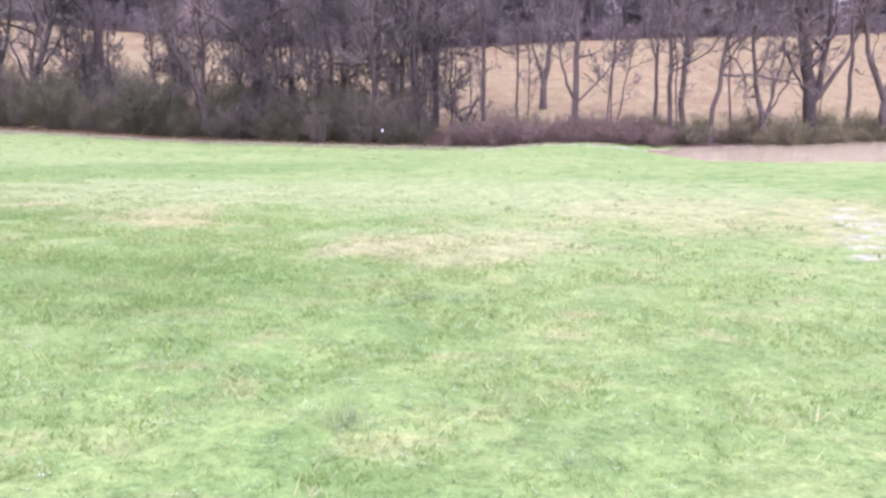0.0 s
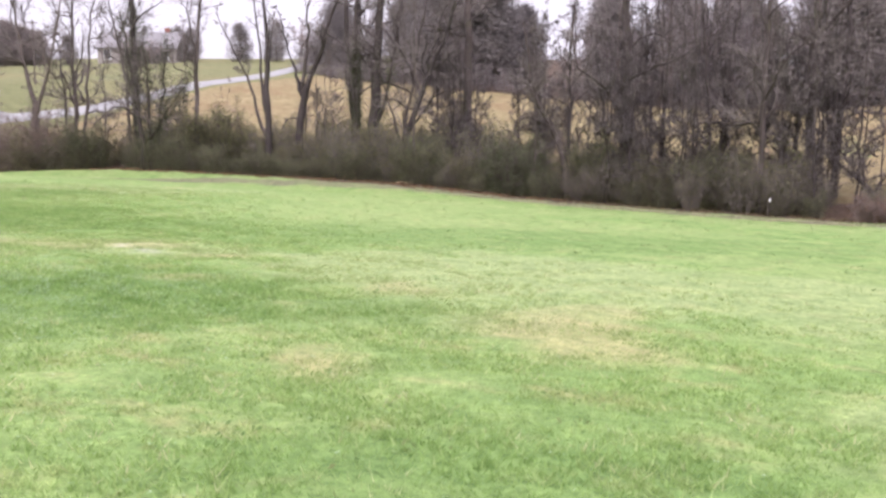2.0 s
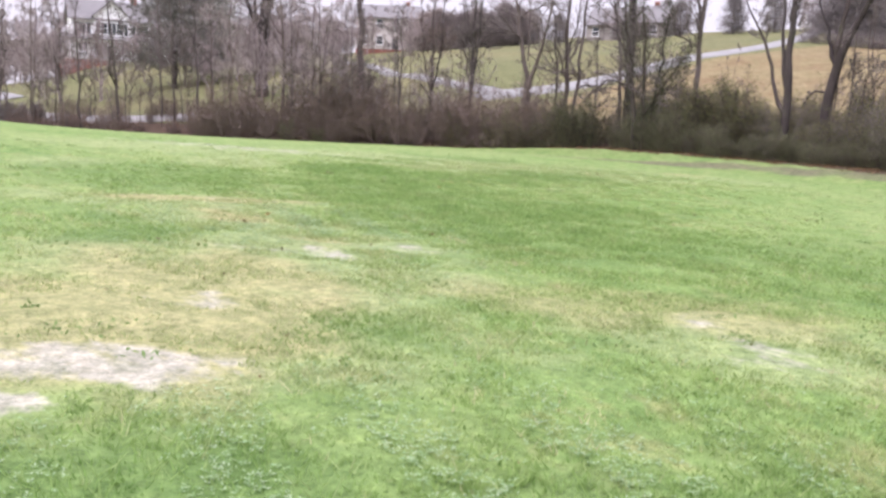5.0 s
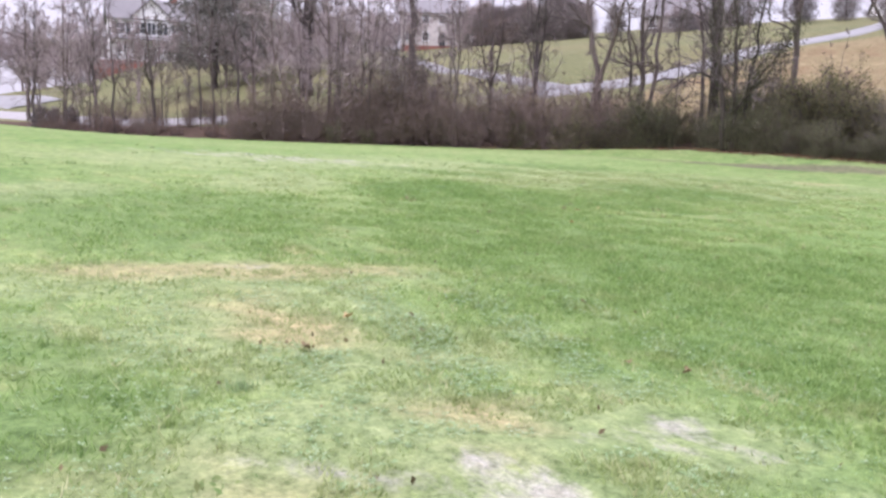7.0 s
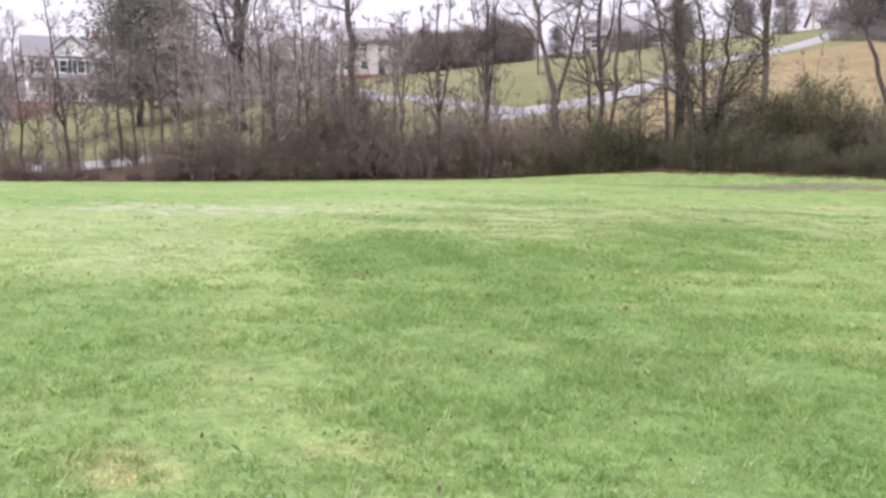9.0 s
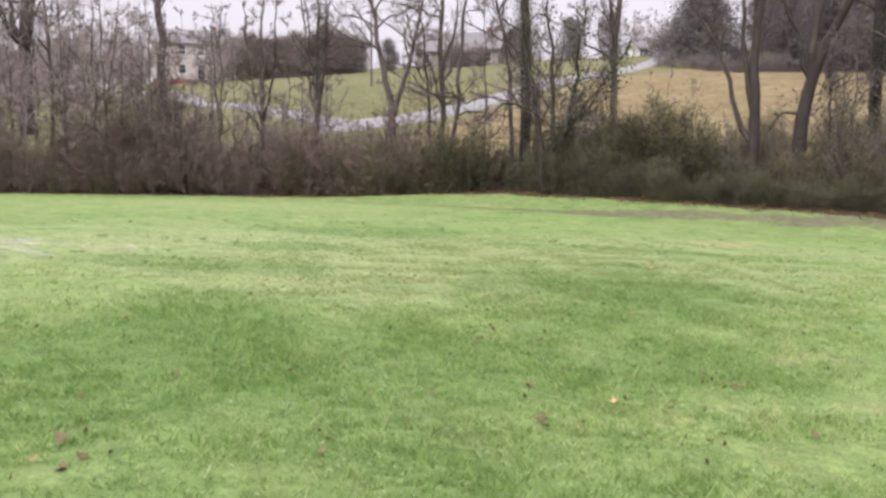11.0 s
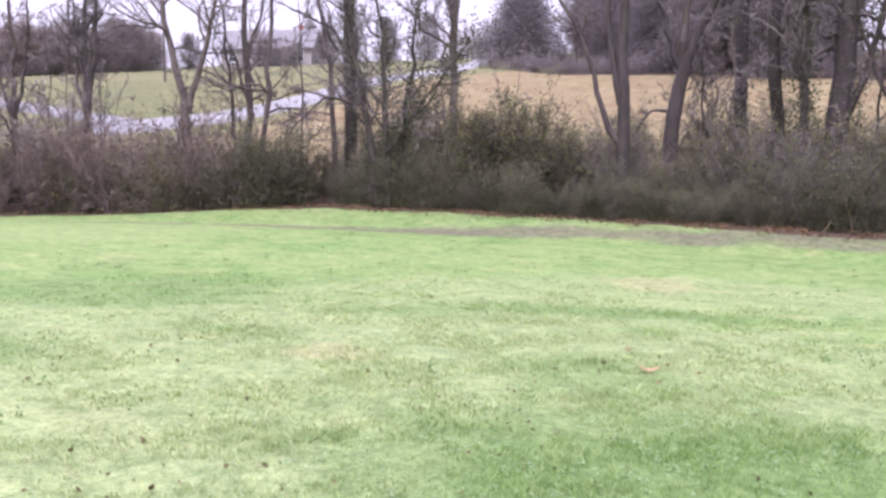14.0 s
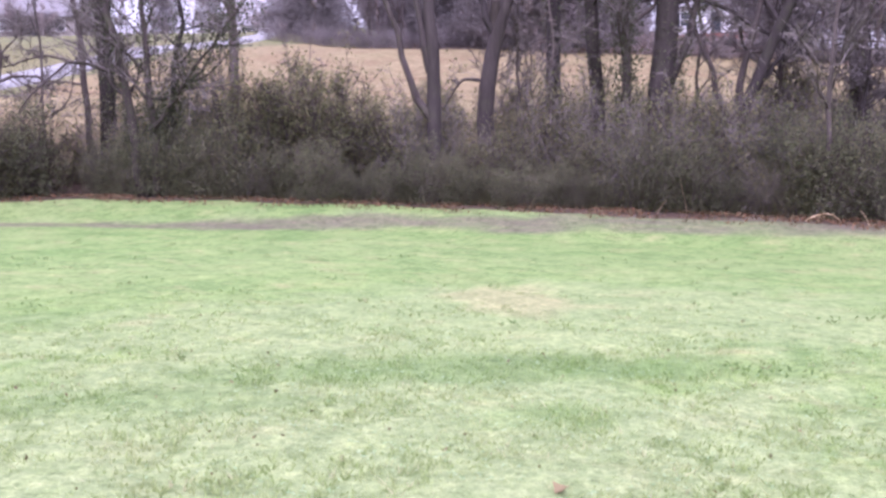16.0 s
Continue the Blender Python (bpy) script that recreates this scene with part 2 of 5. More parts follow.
    grain = n.ramp(blade, [(0.25, (0.62, 0.64, 0.58)), (0.55, (1, 1, 1)), (0.8, (1.28, 1.26, 1.22))])
    n.color(n.mix(0.85, col, grain, "MULTIPLY"))
    n.bump(n.math("ADD", n.math("MULTIPLY", fine, 0.7), n.math("MULTIPLY", blade, 0.3)), 0.9, 0.06)
    return n.mat


GROUND = ground_material()


def blade_material():
    n = Nodes("grass_blades", 0.85, 0.08)
    tuft = n.attr("tuft")
    sere = n.noise(1.7, 4, 0.7, n.coords((0.7, 1, 1)))
    col = n.ramp(tuft, [(0.0, (0.170, 0.262, 0.080)), (0.5, (0.268, 0.378, 0.124)), (0.85, (0.372, 0.462, 0.188)), (1.0, (0.50, 0.49, 0.29))])
    col = n.mix(n.ramp(sere, [(0.54, (0, 0, 0)), (0.70, (0.5, 0.5, 0.5))]), col, (0.43, 0.40, 0.21))
    col = n.mix(n.attr("dry"), col, n.ramp(tuft, [(0.0, (0.262, 0.318, 0.124)), (0.55, (0.362, 0.408, 0.190)), (1.0, (0.455, 0.462, 0.275))]))
    col = n.mix(n.attr("lush"), col, n.ramp(tuft, [(0.0, (0.115, 0.212, 0.055)), (0.6, (0.205, 0.322, 0.092)), (1.0, (0.33, 0.435, 0.175))]))
    col = n.mix(1.0, col, n.ramp(n.island(), [(0.0, (0.88, 0.9, 0.86)), (1.0, (1.12, 1.1, 1.1))]), "MULTIPLY")
    n.color(col)
    t = n.node("ShaderNodeBsdfTranslucent")
    n.link(col, t.inputs[0])
    m = n.node("ShaderNodeMixShader", Fac=0.5)
    n.link(n.bsdf.outputs[0], m.inputs[1])
    n.link(t.outputs[0], m.inputs[2])
    n.link(m.outputs[0], n.tree.nodes["Material Output"].inputs[0])
    return n.mat


BLADES = blade_material()
ASPHALT = plain_material("wet_asphalt", (0.135, 0.131, 0.126), (0.24, 0.234, 0.226), 2.5, 0.6, 0.35)
GRAVEL = plain_material("pale_gravel", (0.23, 0.217, 0.208), (0.34, 0.323, 0.31), 5, 0.8, 0.2)
SIDING = plain_material("white_siding", (0.72, 0.71, 0.70), (0.82, 0.81, 0.80), 2, 0.6, 0.3, (1, 1, 8))
SIDING_CREAM = plain_material("cream_siding", (0.44, 0.40, 0.37), (0.54, 0.50, 0.465), 2, 0.7, 0.2, (1, 1, 8))
SIDING_TAN = plain_material("tan_siding", (0.25, 0.225, 0.205), (0.33, 0.295, 0.27), 2, 0.7, 0.2, (1, 1, 8))
BRICK = plain_material("red_brick", (0.20, 0.085, 0.07), (0.30, 0.14, 0.11), 6, 0.9, 0.1)
ROOFING = plain_material("grey_shingles", (0.15, 0.142, 0.142), (0.23, 0.218, 0.216), 4, 0.95, 0.05)
SHUTTER = plain_material("dark_shutter_paint", (0.035, 0.04, 0.045), (0.055, 0.06, 0.065), 4, 0.6, 0.3)
TRIM = plain_material("white_trim_paint", (0.76, 0.76, 0.75), (0.84, 0.84, 0.83), 4, 0.5, 0.3)
GLASS = plain_material("window_glass", (0.03, 0.035, 0.04), (0.05, 0.055, 0.06), 1, 0.08, 0.8, bumpy=0.0)
PLASTIC = plain_material("white_plastic", (0.75, 0.75, 0.74), (0.82, 0.82, 0.81), 9, 0.35, 0.5)


def water_material():
    n = Nodes("muddy_water_painted_reflection", 0.04, 0.6)
    # muddy base lightened to tan, painting in the reflection of straw and sky
    n.color(n.ramp(n.noise(0.6, 3), [(0.3, (0.49, 0.42, 0.26)), (0.7, (0.60, 0.52, 0.34))]))
    n.bump(n.noise(0.8, 2), 0.01, 0.01)
    return n.mat


WATER = water_material()

# ---- the land ----
EDGE_X = [-150, -95, -75, -62, -55, -47, -35, -20, -10, 0, 14, 40]
EDGE_Y = [10, 18, 28, 42, 46.5, 51, 51, 50, 49, 48, 43.5, 44]
TOP_X = [-61, -56, -50, -37, -25, -15, 1, 12, 24, 40, 90]
TOP_Y = [102, 99, 97, 88, 83, 81.5, 86, 85, 89, 85, 85]


def smooth(a, b, v):
    s = np.clip((v - a) / (b - a), 0, 1)
    return s * s * (3 - 2 * s)


def edge_y(x):
    """Where the mown field ends and the wooded strip begins."""
    return np.interp(x, EDGE_X, EDGE_Y)


def ripple(x, y, size, seed):
    """A smooth uneven field of about -1 to 1, with bumps of the given size."""
    rng = np.random.RandomState(seed)
    out = 0
    for i in range(6):
        a, p = rng.uniform(0, math.pi * 2, 2)
        k = 2 * math.pi / (size * rng.uniform(0.7, 1.9))
        out = out + np.sin(k * (x * math.cos(a) + y * math.sin(a)) + p)
    return out / 3.2


def land(x, y):
    """Height of the ground: the meadow, the bank under the trees and the hill behind."""
    x = np.asarray(x, float); y = np.asarray(y, float)
    e = edge_y(x); d = y - e
    u = np.clip(x, -95, 42) / 20; v = np.clip(np.minimum(y, e), -6, 52) / 20
    z = (-0.056 - 0.854*u - 0.398*v + 0.403*u*u + 0.54*u*v + 0.237*v*v + 0.072*u**3 - 0.107*u*u*v - 0.235*u*v*v - 0.119*v**3)
    z = z + (0.3 + 0.35*smooth(-12, -28, x) - 0.5*smooth(-46, -56, x)) * smooth(-3.2, 0.6, d)
    z = z - 0.75*np.exp(-((x - 25)/12)**2 - ((y - 37.5)/6.0)**2)
    z = z - 0.55*np.exp(-((x - 19)/7)**2 - ((y - 32.5)/3.2)**2)
    z = z + 0.40*np.exp(-((x - 6.4)/4.0)**2 - ((y - 42.5)/5)**2) + 0.3*np.exp(-((x - 20)/11)**2 - ((y - 46.5)/2.2)**2)
    z = z + 2.2*np.exp(-((x + 126)/11)**2 - ((y - 45)/10)**2)
    z = z - 0.28*np.exp(-((x + 60)/17)**2 - ((y - 19)/12)**2)
    k = 1 - 0.15*smooth(-25, 0, x) - 0.2*smooth(-66, -84, x)
    h = np.clip(d - 2, 0, None)
    return z + k*0.24*np.minimum(h, 38) + (1 - 0.15*smooth(-25, 0, x))*0.15*np.clip(h - 38, 0, 85) + 0.012*np.clip(h - 123, 0, None)


def land1(x, y):
    return float(land(x, y))


def axis(*spans):
    """Grid lines: spans of (from, to, step)."""
    out = [np.arange(a, b, s) for a, b, s in spans]
    return np.concatenate(out + [[spans[-1][1]]])


def mesh_object(name, verts, faces, material, parent=None, label="", flat=False):
    """One mesh from arrays of corners and of equal-sided faces."""
    me = bpy.data.meshes.new(name)
    verts, faces = np.asarray(verts, np.float32), np.asarray(faces, np.int32)
    k = faces.shape[1]
    me.vertices.add(len(verts))
    me.vertices.foreach_set("co", verts.ravel())
    me.loops.add(faces.size)
    me.loops.foreach_set("vertex_index", faces.ravel())
    me.polygons.add(len(faces))
    me.polygons.foreach_set("loop_start", np.arange(0, faces.size, k, dtype=np.int32))
    me.polygons.foreach_set("use_smooth", np.full(len(faces), not flat))
    me.update(calc_edges=True)
    me.materials.append(material)
    ob = new(name, me)
    if parent:
        ob.parent = parent
    return tagged(ob, label) if label else ob


def part(name, bm, material, parent, label=""):
    me = bpy.data.meshes.new(name)
    bm.to_mesh(me)
    bm.free()
    me.materials.append(material)
    ob = new(name, me)
    ob.parent = parent
    return tagged(ob, label) if label else ob


def thing(name, m, label, category, group="", kind=""):
    ob = new(name)
    ob.matrix_world = m
    ob.empty_display_size = 0.3
    return tagged(ob, label, category, group, kind)


PATCHES = {"pale": [], "tan": [], "mud": [], "lush": []}


def patch(kind, x, y, rx, ry, turn, amount=0.8):
    PATCHES[kind].append((x, y, rx, ry, radians(turn), amount))


# by the start of the walk
patch("pale", -3.8, 17.0, 5.2, 2.2, 8, 0.55)
patch("pale", 3.5, 16.4, 4.1, 4.2, 0, 0.5)
patch("tan", 3.9, 13.6, 2.6, 2.6, 0, 0.25)
patch("tan", 0.2, 10.1, 1.6, 1.2, 4, 0.3)
patch("pale", 0.3, 10.6, 2.0, 1.6, 4, 0.6)
patch("pale", -5.7, 14.9, 1.9, 3.0, 0, 0.45)
# wet bare ground; the sky's reflection on it is painted as pale mud
patch("mud", 5.85, 11.7, 0.65, 2.9, -24, 0.4)
patch("tan", 6.2, 13.4, 1.5, 3.0, -22, 0.3)
patch("tan", -4.3, 13.2, 1.0, 1.2, 2, 0.3)
patch("pale", -6.4, 17.0, 3.1, 3.0, 29, 0.65)
patch("tan", -4.0, 12.4, 0.9, 1.1, 26, 0.5)
patch("tan", -0.7, 10.2, 0.9, 0.9, 21, 0.45)
patch("pale", -1.4, 16.6, 3.0, 3.2, 27, 0.5)
patch("tan", -5.6, 10.3, 0.4, 0.7, 40, 0.4)
patch("lush", -9.0, 23.0, 8.0, 3.0, 30, 0.5)
# the worn, muddy middle
patch("lush", -11.4, 10.7, 1.0, 1.1, 51, 0.85)
patch("lush", -9.1, 11.8, 2.2, 1.9, 41, 0.8)
patch("lush", -3.0, 8.0, 2.0, 1.8, 10, 0.5)
patch("tan", -9.0, 9.4, 0.45, 0.6, 41, 0.45)
patch("pale", -7.9, 16.0, 2.0, 2.0, 41, 0.65)
patch("lush", -6.4, 12.6, 1.1, 0.9, 41, 0.6)
patch("tan", -6.8, 14.4, 0.5, 0.7, 41, 0.4)
patch("tan", -14.8, 12.0, 1.5, 2.3, 51, 0.5)
patch("pale", -15.2, 12.8, 2.2, 3.2, 51, 0.65)
patch("lush", -13.4, 13.0, 0.55, 0.6, 51, 0.6)
patch("mud", -13.3, 11.3, 0.62, 0.46, 51, 0.8)
patch("mud", -12.9, 10.6, 0.45, 0.24, 51, 0.75)
patch("mud", -14.7, 12.3, 0.5, 0.3, 40, 0.45)
patch("tan", -13.1, 15.6, 1.8, 0.75, 51, 0.42)
patch("pale", -11.8, 15.6, 1.8, 1.0, 34, 0.6)
patch("mud", -12.6, 15.5, 0.26, 0.4, 51, 0.62)
patch("mud", -11.8, 15.3, 0.36, 0.4, 51, 0.55)
patch("tan", -10.6, 15.7, 0.42, 0.31, 51, 0.6)
patch("pale", -9.4, 13.3, 0.6, 0.5, 51, 0.55)
patch("tan", -9.5, 13.4, 0.4, 0.4, 57, 0.45)
patch("mud", -16.3, 14.25, 0.5, 0.34, 65, 0.55)
patch("mud", -16.8, 13.3, 0.3, 0.25, 60, 0.36)
patch("mud", -16.45, 15.2, 0.6, 0.42, 63, 0.46)
patch("pale", -16.8, 14.6, 1.6, 0.9, 63, 0.7)
patch("tan", -17.0, 14.8, 0.25, 0.3, 51, 0.7)
patch("tan", -20.75, 14.9, 1.7, 0.4, 75, 0.62)
patch("pale", -20.5, 14.2, 2.1, 0.9, 75, 0.6)
patch("tan", -21.7, 15.8, 0.16, 0.3, 55, 0.7)
patch("mud", -21.0, 14.9, 0.7, 0.22, 75, 0.4)
patch("tan", -19.0, 14.45, 0.6, 0.34, 8, 0.75)
patch("tan", -17.0, 14.7, 0.4, 0.25, 30, 0.6)
patch("tan", -19.7, 14.4, 0.35, 0.5, 55, 0.35)
patch("pale", -18.8, 14.4, 1.5, 1.4, 56, 0.7)
patch("lush", -17.7, 12.7, 0.8, 0.5, 130, 0.8)
patch("lush", -18.9, 12.7, 0.5, 0.4, 56, 0.6)
patch("pale", -21.6, 19.6, 0.6, 0.8, 55, 0.55)
patch("lush", -22.6, 19.4, 2.2, 4.6, 65, 0.62)
patch("lush", -24.6, 15.6, 2.2, 2.8, 60, 0.6)
patch("lush", -19.3, 19.6, 1.9, 3.2, 10, 0.65)
patch("lush", -16.0, 19.0, 3.5, 2.0, 50, 0.55)
# towards the end of the walk
patch("pale", -32.0, 28.6, 8.0, 5.6, 40, 0.68)
patch("pale", -30.0, 25.6, 2.1, 2.6, 35, 0.75)
patch("pale", -28.9, 18.7, 1.2, 2.2, 56, 0.6)
patch("pale", -26.8, 14.2, 0.9, 1.7, 56, 0.65)
patch("mud", -36.4, 21.6, 4.0, 1.5, 56, 0.48)
patch("pale", -34.8, 20.4, 5.5, 3.0, 110, 0.6)
patch("lush", -27.7, 21.5, 1.4, 2.4, 44, 0.85)
patch("lush", -25.8, 22.0, 1.3, 2.5, 44, 0.65)
patch("lush", -25.2, 24.3, 1.3, 1.7, 44, 0.5)
patch("lush", -26.4, 22.5, 1.1, 1.1, 44, 0.65)
patch("lush", -32.2, 24.6, 1.7, 0.9, 35, 0.6)
patch("lush", -27.2, 28.0, 1.8, 1.7, 28, 0.75)
patch("lush", -26.1, 26.2, 1.2, 0.65, 28, 0.7)
patch("lush", -35.7, 31.0, 2.6, 1.2, 28, 0.65)
patch("lush", -33.6, 27.6, 0.85, 0.9, 28, 0.6)
patch("lush", -28.8, 25.5, 0.3, 0.3, 28, 0.4)
patch("lush", -35.7, 32.9, 1.7, 1.0, 25, 0.6)
patch("lush", -29.4, 34.2, 2.4, 0.5, 22, 0.62)
patch("lush", -31.6, 32.4, 1.1, 0.35, 20, 0.5)
patch("lush", -32.3, 30.2, 0.8, 0.22, 25, 0.5)
patch("lush", -28.5, 30.4, 0.75, 0.9, 25, 0.45)
patch("tan", -30.9, 29.8, 0.45, 0.4, 20, 0.4)
patch("tan", -29.9, 38.0, 0.8, 1.3, 22, 0.4)
patch("pale", -29.5, 36.5, 5.0, 2.8, 40, 0.5)


def worn(kind, x, y):
    """How strongly the ground shows bare, dry or lush patches of one kind."""
    out = np.zeros_like(x)
    ragged = 0.42 * ripple(x, y, 1.1, 5) + 0.34 * ripple(x, y, 0.5, 6) + 0.25 * ripple(x, y, 2.6, 7) + 0.22 * ripple(x, y, 0.24, 8)
    for cx, cy, rx, ry, a, amount in PATCHES[kind]:
        dx, dy = x - cx, y - cy
        u = (dx * math.cos(a) + dy * math.sin(a)) / rx
        v = (-dx * math.sin(a) + dy * math.cos(a)) / ry
        r = np.sqrt(u * u + v * v) + 0.45 * ragged
        out = np.maximum(out, amount * (smooth(1.42, 0.55, r) if kind == "lush" else smooth(1.18, 0.74, r)))
    return out


def ground():
    xs = axis((-1500, -400, 110), (-400, -170, 12), (-170, -66, 1.6), (-66, -42, 0.6), (-42, 12, 0.28), (12, 50, 0.8), (50, 200, 8), (200, 1500, 100))
    ys = axis((-1500, -200, 100), (-200, -8, 8), (-8, 40, 0.28), (40, 60, 0.4), (60, 130, 1.6), (130, 260, 8), (260, 1500, 90))
    gx, gy = np.meshgrid(xs, ys)
    x, y = gx.ravel(), gy.ravel()
    d = y - edge_y(x)
    z = land(x, y)
    near = smooth(60, 30, np.hypot(x + 15, y - 20))
    z = z + near * (0.018 * ripple(x, y, 1.4, 11) + 0.012 * ripple(x, y, 0.6, 12))
    nx, ny = len(xs), len(ys)
    i = (np.arange(ny - 1)[:, None] * nx + np.arange(nx - 1)[None, :]).ravel()
    ob = mesh_object("ground", np.stack([x, y, z], 1), np.stack([i, i + 1, i + 1 + nx, i + nx], 1), GROUND)
    top = np.interp(x, TOP_X, TOP_Y)
    layers = {k: worn(k, x, y) for k in PATCHES}
    streak = ripple(x * 0.3, y, 1.2, 31)
    near_side = np.interp(x, [-52, -46, -42, -35, -31, -28, -24, -15, 0], [-4.6, -4.6, -4.0, -2.3, -2.0, -1.5, -1.1, -1.5, -2.0])
    into = d - near_side + 0.16 * streak
    mudway = smooth(0.0, 0.22, into) * smooth(1.75, 1.3, into + 0.25 * ripple(x, y, 2.2, 34)) * smooth(-56, -48, x) * smooth(9, 3, x)
    fringe = 0.3 * smooth(1.3, 1.6, into) * smooth(2.6, 2.1, into) * smooth(-52, -45, x) * smooth(6, 1, x) * smooth(-0.2, 0.5, ripple(x, y, 3.0, 33))
    layers["pale"] = np.maximum(layers["pale"], fringe)
    wet = 0.5 * smooth(-3.4, -2.7, d + 0.3 * streak) * smooth(-1.0, -1.8, d + 0.3 * streak) * smooth(-1, 2, x) * smooth(14, 10, x)
    layers["mud"] = np.maximum(layers["mud"], wet)
    layers["tread"] = mudway
    layers["litter"] = smooth(-0.5, 0.4, d + 0.45 * streak) * smooth(6.5, 4.0, d)
    layers["litter"] = np.maximum(layers["litter"], smooth(-1.0, 2.5, y - top) * smooth(-58, -54, x) * 0.75)
    layers["straw"] = np.where(x > -66, smooth(3.0, 5.5, d) * smooth(3.4, 1.6, y - top) * smooth(-61.6, -60.2, x), 0)
    layers["straw"] *= 1 - 0.45 * np.exp(-((x - 0.6) / 4) ** 2 - ((y - 68) / 13) ** 2) - 0.42 * np.exp(-((x + 26) / 6) ** 2 - ((y - 62) / 4) ** 2) - 0.42 * smooth(18, 5, d) * smooth(-8, -16, x) - 0.3 * np.exp(-((x + 29) / 4) ** 2 - ((y - 66) / 5) ** 2)
    layers["lush"] = np.maximum(layers["lush"], 0.8 * smooth(2, 6, d) * smooth(-60, -66, x) * smooth(3, 0, y - top))
    layers["tan"] = np.maximum(layers["tan"], (0.5 + 0.25 * ripple(x, y, 16, 14)).clip(0, 1) * smooth(2, 6, d) * smooth(-56, -60, x))
    layers["lawn"] = np.maximum(smooth(2.5, 6, d) * smooth(-57, -61, x), smooth(0.5, 3.0, y - top))
    for key, values in layers.items():
        ob.data.attributes.new(key, "FLOAT", "POINT").data.foreach_set("value", values.astype(np.float32))
    return tagged(ob, "rolling green and tan winter meadow with pale dry patches", "ground", kind="structure")


ground()


# ---- growing things ----
def tubes(p0, p1, r0, r1, sides):
    """Tapered round pieces from points p0 to p1: corners and faces."""
    ax = p1 - p0
    ax = ax / np.maximum(np.linalg.norm(ax, axis=1, keepdims=True), 1e-6)
    ref = np.where(np.abs(ax[:, 2:3]) < 0.9, np.array([[0, 0, 1.0]]), np.array([[1.0, 0, 0]]))
    u = np.cross(ax, ref)
    u /= np.linalg.norm(u, axis=1, keepdims=True)
    v = np.cross(ax, u)
    a = np.arange(sides) * 2 * math.pi / sides
    ring = u[:, None] * np.cos(a)[None, :, None] + v[:, None] * np.sin(a)[None, :, None]
    n = len(p0)
    verts = np.concatenate([p0[:, None] + ring * r0[:, None, None], p1[:, None] + ring * r1[:, None, None]], 1)
    j = np.arange(sides)
    k = (j + 1) % sides
    quad = np.stack([j, k, k + sides, j + sides], 1)
    faces = (np.arange(n) * 2 * sides)[:, None, None] + quad[None]
    return verts.reshape(-1, 3), faces.reshape(-1, 4)


def pieces(paths, radii, sides):
    """Tubes along many paths of equal point count: (n, k, 3) and (n, k)."""
    p0, p1 = paths[:, :-1].reshape(-1, 3), paths[:, 1:].reshape(-1, 3)
    return tubes(p0, p1 + (p1 - p0) * 0.06, radii[:, :-1].ravel(), radii[:, 1:].ravel(), sides)


def slips(rng, paths, radii):
    """The finest twigs: one narrow strip for each piece, turned at random."""
    p0, p1 = paths[:, :-1].reshape(-1, 3), paths[:, 1:].reshape(-1, 3)
    u = unit(np.cross(p1 - p0, rng.normal(size=p0.shape)))
    r0, r1 = radii[:, :-1].ravel()[:, None], radii[:, 1:].ravel()[:, None]
    v = np.stack([p0 - u * r0, p0 + u * r0, p1 + u * r1, p1 - u * r1], 1)
    return v.reshape(-1, 3), np.arange(len(p0) * 4).reshape(-1, 4)


def joined(lists):
    verts, faces, at = [], [], 0
    for v, f in lists:
        verts.append(v)
        faces.append(f + at)
        at += len(v)
    return np.concatenate(verts), np.concatenate(faces)


def unit(v):
    return v / np.maximum(np.linalg.norm(v, axis=-1, keepdims=True), 1e-6)


def sprout(rng, paths, radii, count, low, angle, reach, k, up, thin, wob=0.25):
    """Side shoots from every path: count each, from the share low of its length upwards."""
    n, m, _ = paths.shape
    f = np.sort(rng.uniform(low, 1.0, (n, count)), axis=1) * (m - 1.001)
    i = f.astype(int)
    w = (f - i)[..., None]
    row = np.arange(n)[:, None]
    start = paths[row, i] * (1 - w) + paths[row, i + 1] * w
    way = unit(paths[row, i + 1] - paths[row, i])
    rad = radii[row, i] * (1 - w[..., 0]) + radii[row, i + 1] * w[..., 0]
    start, way, rad = start.reshape(-1, 3), way.reshape(-1, 3), rad.ravel()
    side = unit(np.cross(way, rng.normal(size=way.shape)))
    a = np.radians(angle) * rng.uniform(0.6, 1.3, (len(way), 1))
    d = unit(way * np.cos(a) + side * np.sin(a))
    full = np.linalg.norm(paths[:, -1] - paths[:, 0], axis=1)
    left = 1.14 - 0.92 * (f / (m - 1))
    length = (full[:, None] * reach * left * rng.uniform(0.6, 1.35, f.shape)).ravel()
    out = [start]
    for s in range(k):
        d = unit(d + rng.normal(size=d.shape) * wob + np.array([0, 0, up]))
        out.append(out[-1] + d * (length / k)[:, None])
    taper = np.linspace(1, 0.25, k + 1)[None]
    r = np.maximum(np.minimum(rad * 0.55, 0.010 + length * 0.015)[:, None] * taper, thin)
    return np.stack(out, 1), r


def stem_path(rng, points, k=14):
    """A smooth, slightly crooked stem through (x, y, z, radius) points."""
    p = np.array(points, float)
    s = np.concatenate([[0], np.cumsum(np.linalg.norm(np.diff(p[:, :3], axis=0), axis=1))])
    q = np.linspace(0, s[-1], k)
    out = np.stack([np.interp(q, s, p[:, c]) for c in range(4)], 1)
    for _ in range(2):
        out[1:-1] = (out[:-2] + 2 * out[1:-1] + out[2:]) / 4
    crook = rng.normal(size=(k, 2)) * 0.05 * min(1.0, s[-1] / 6) * (1 + q[:, None] * 0.04)
    crook[0] = 0
    out[:, :2] += crook
    return out[:, :3], out[:, 3]


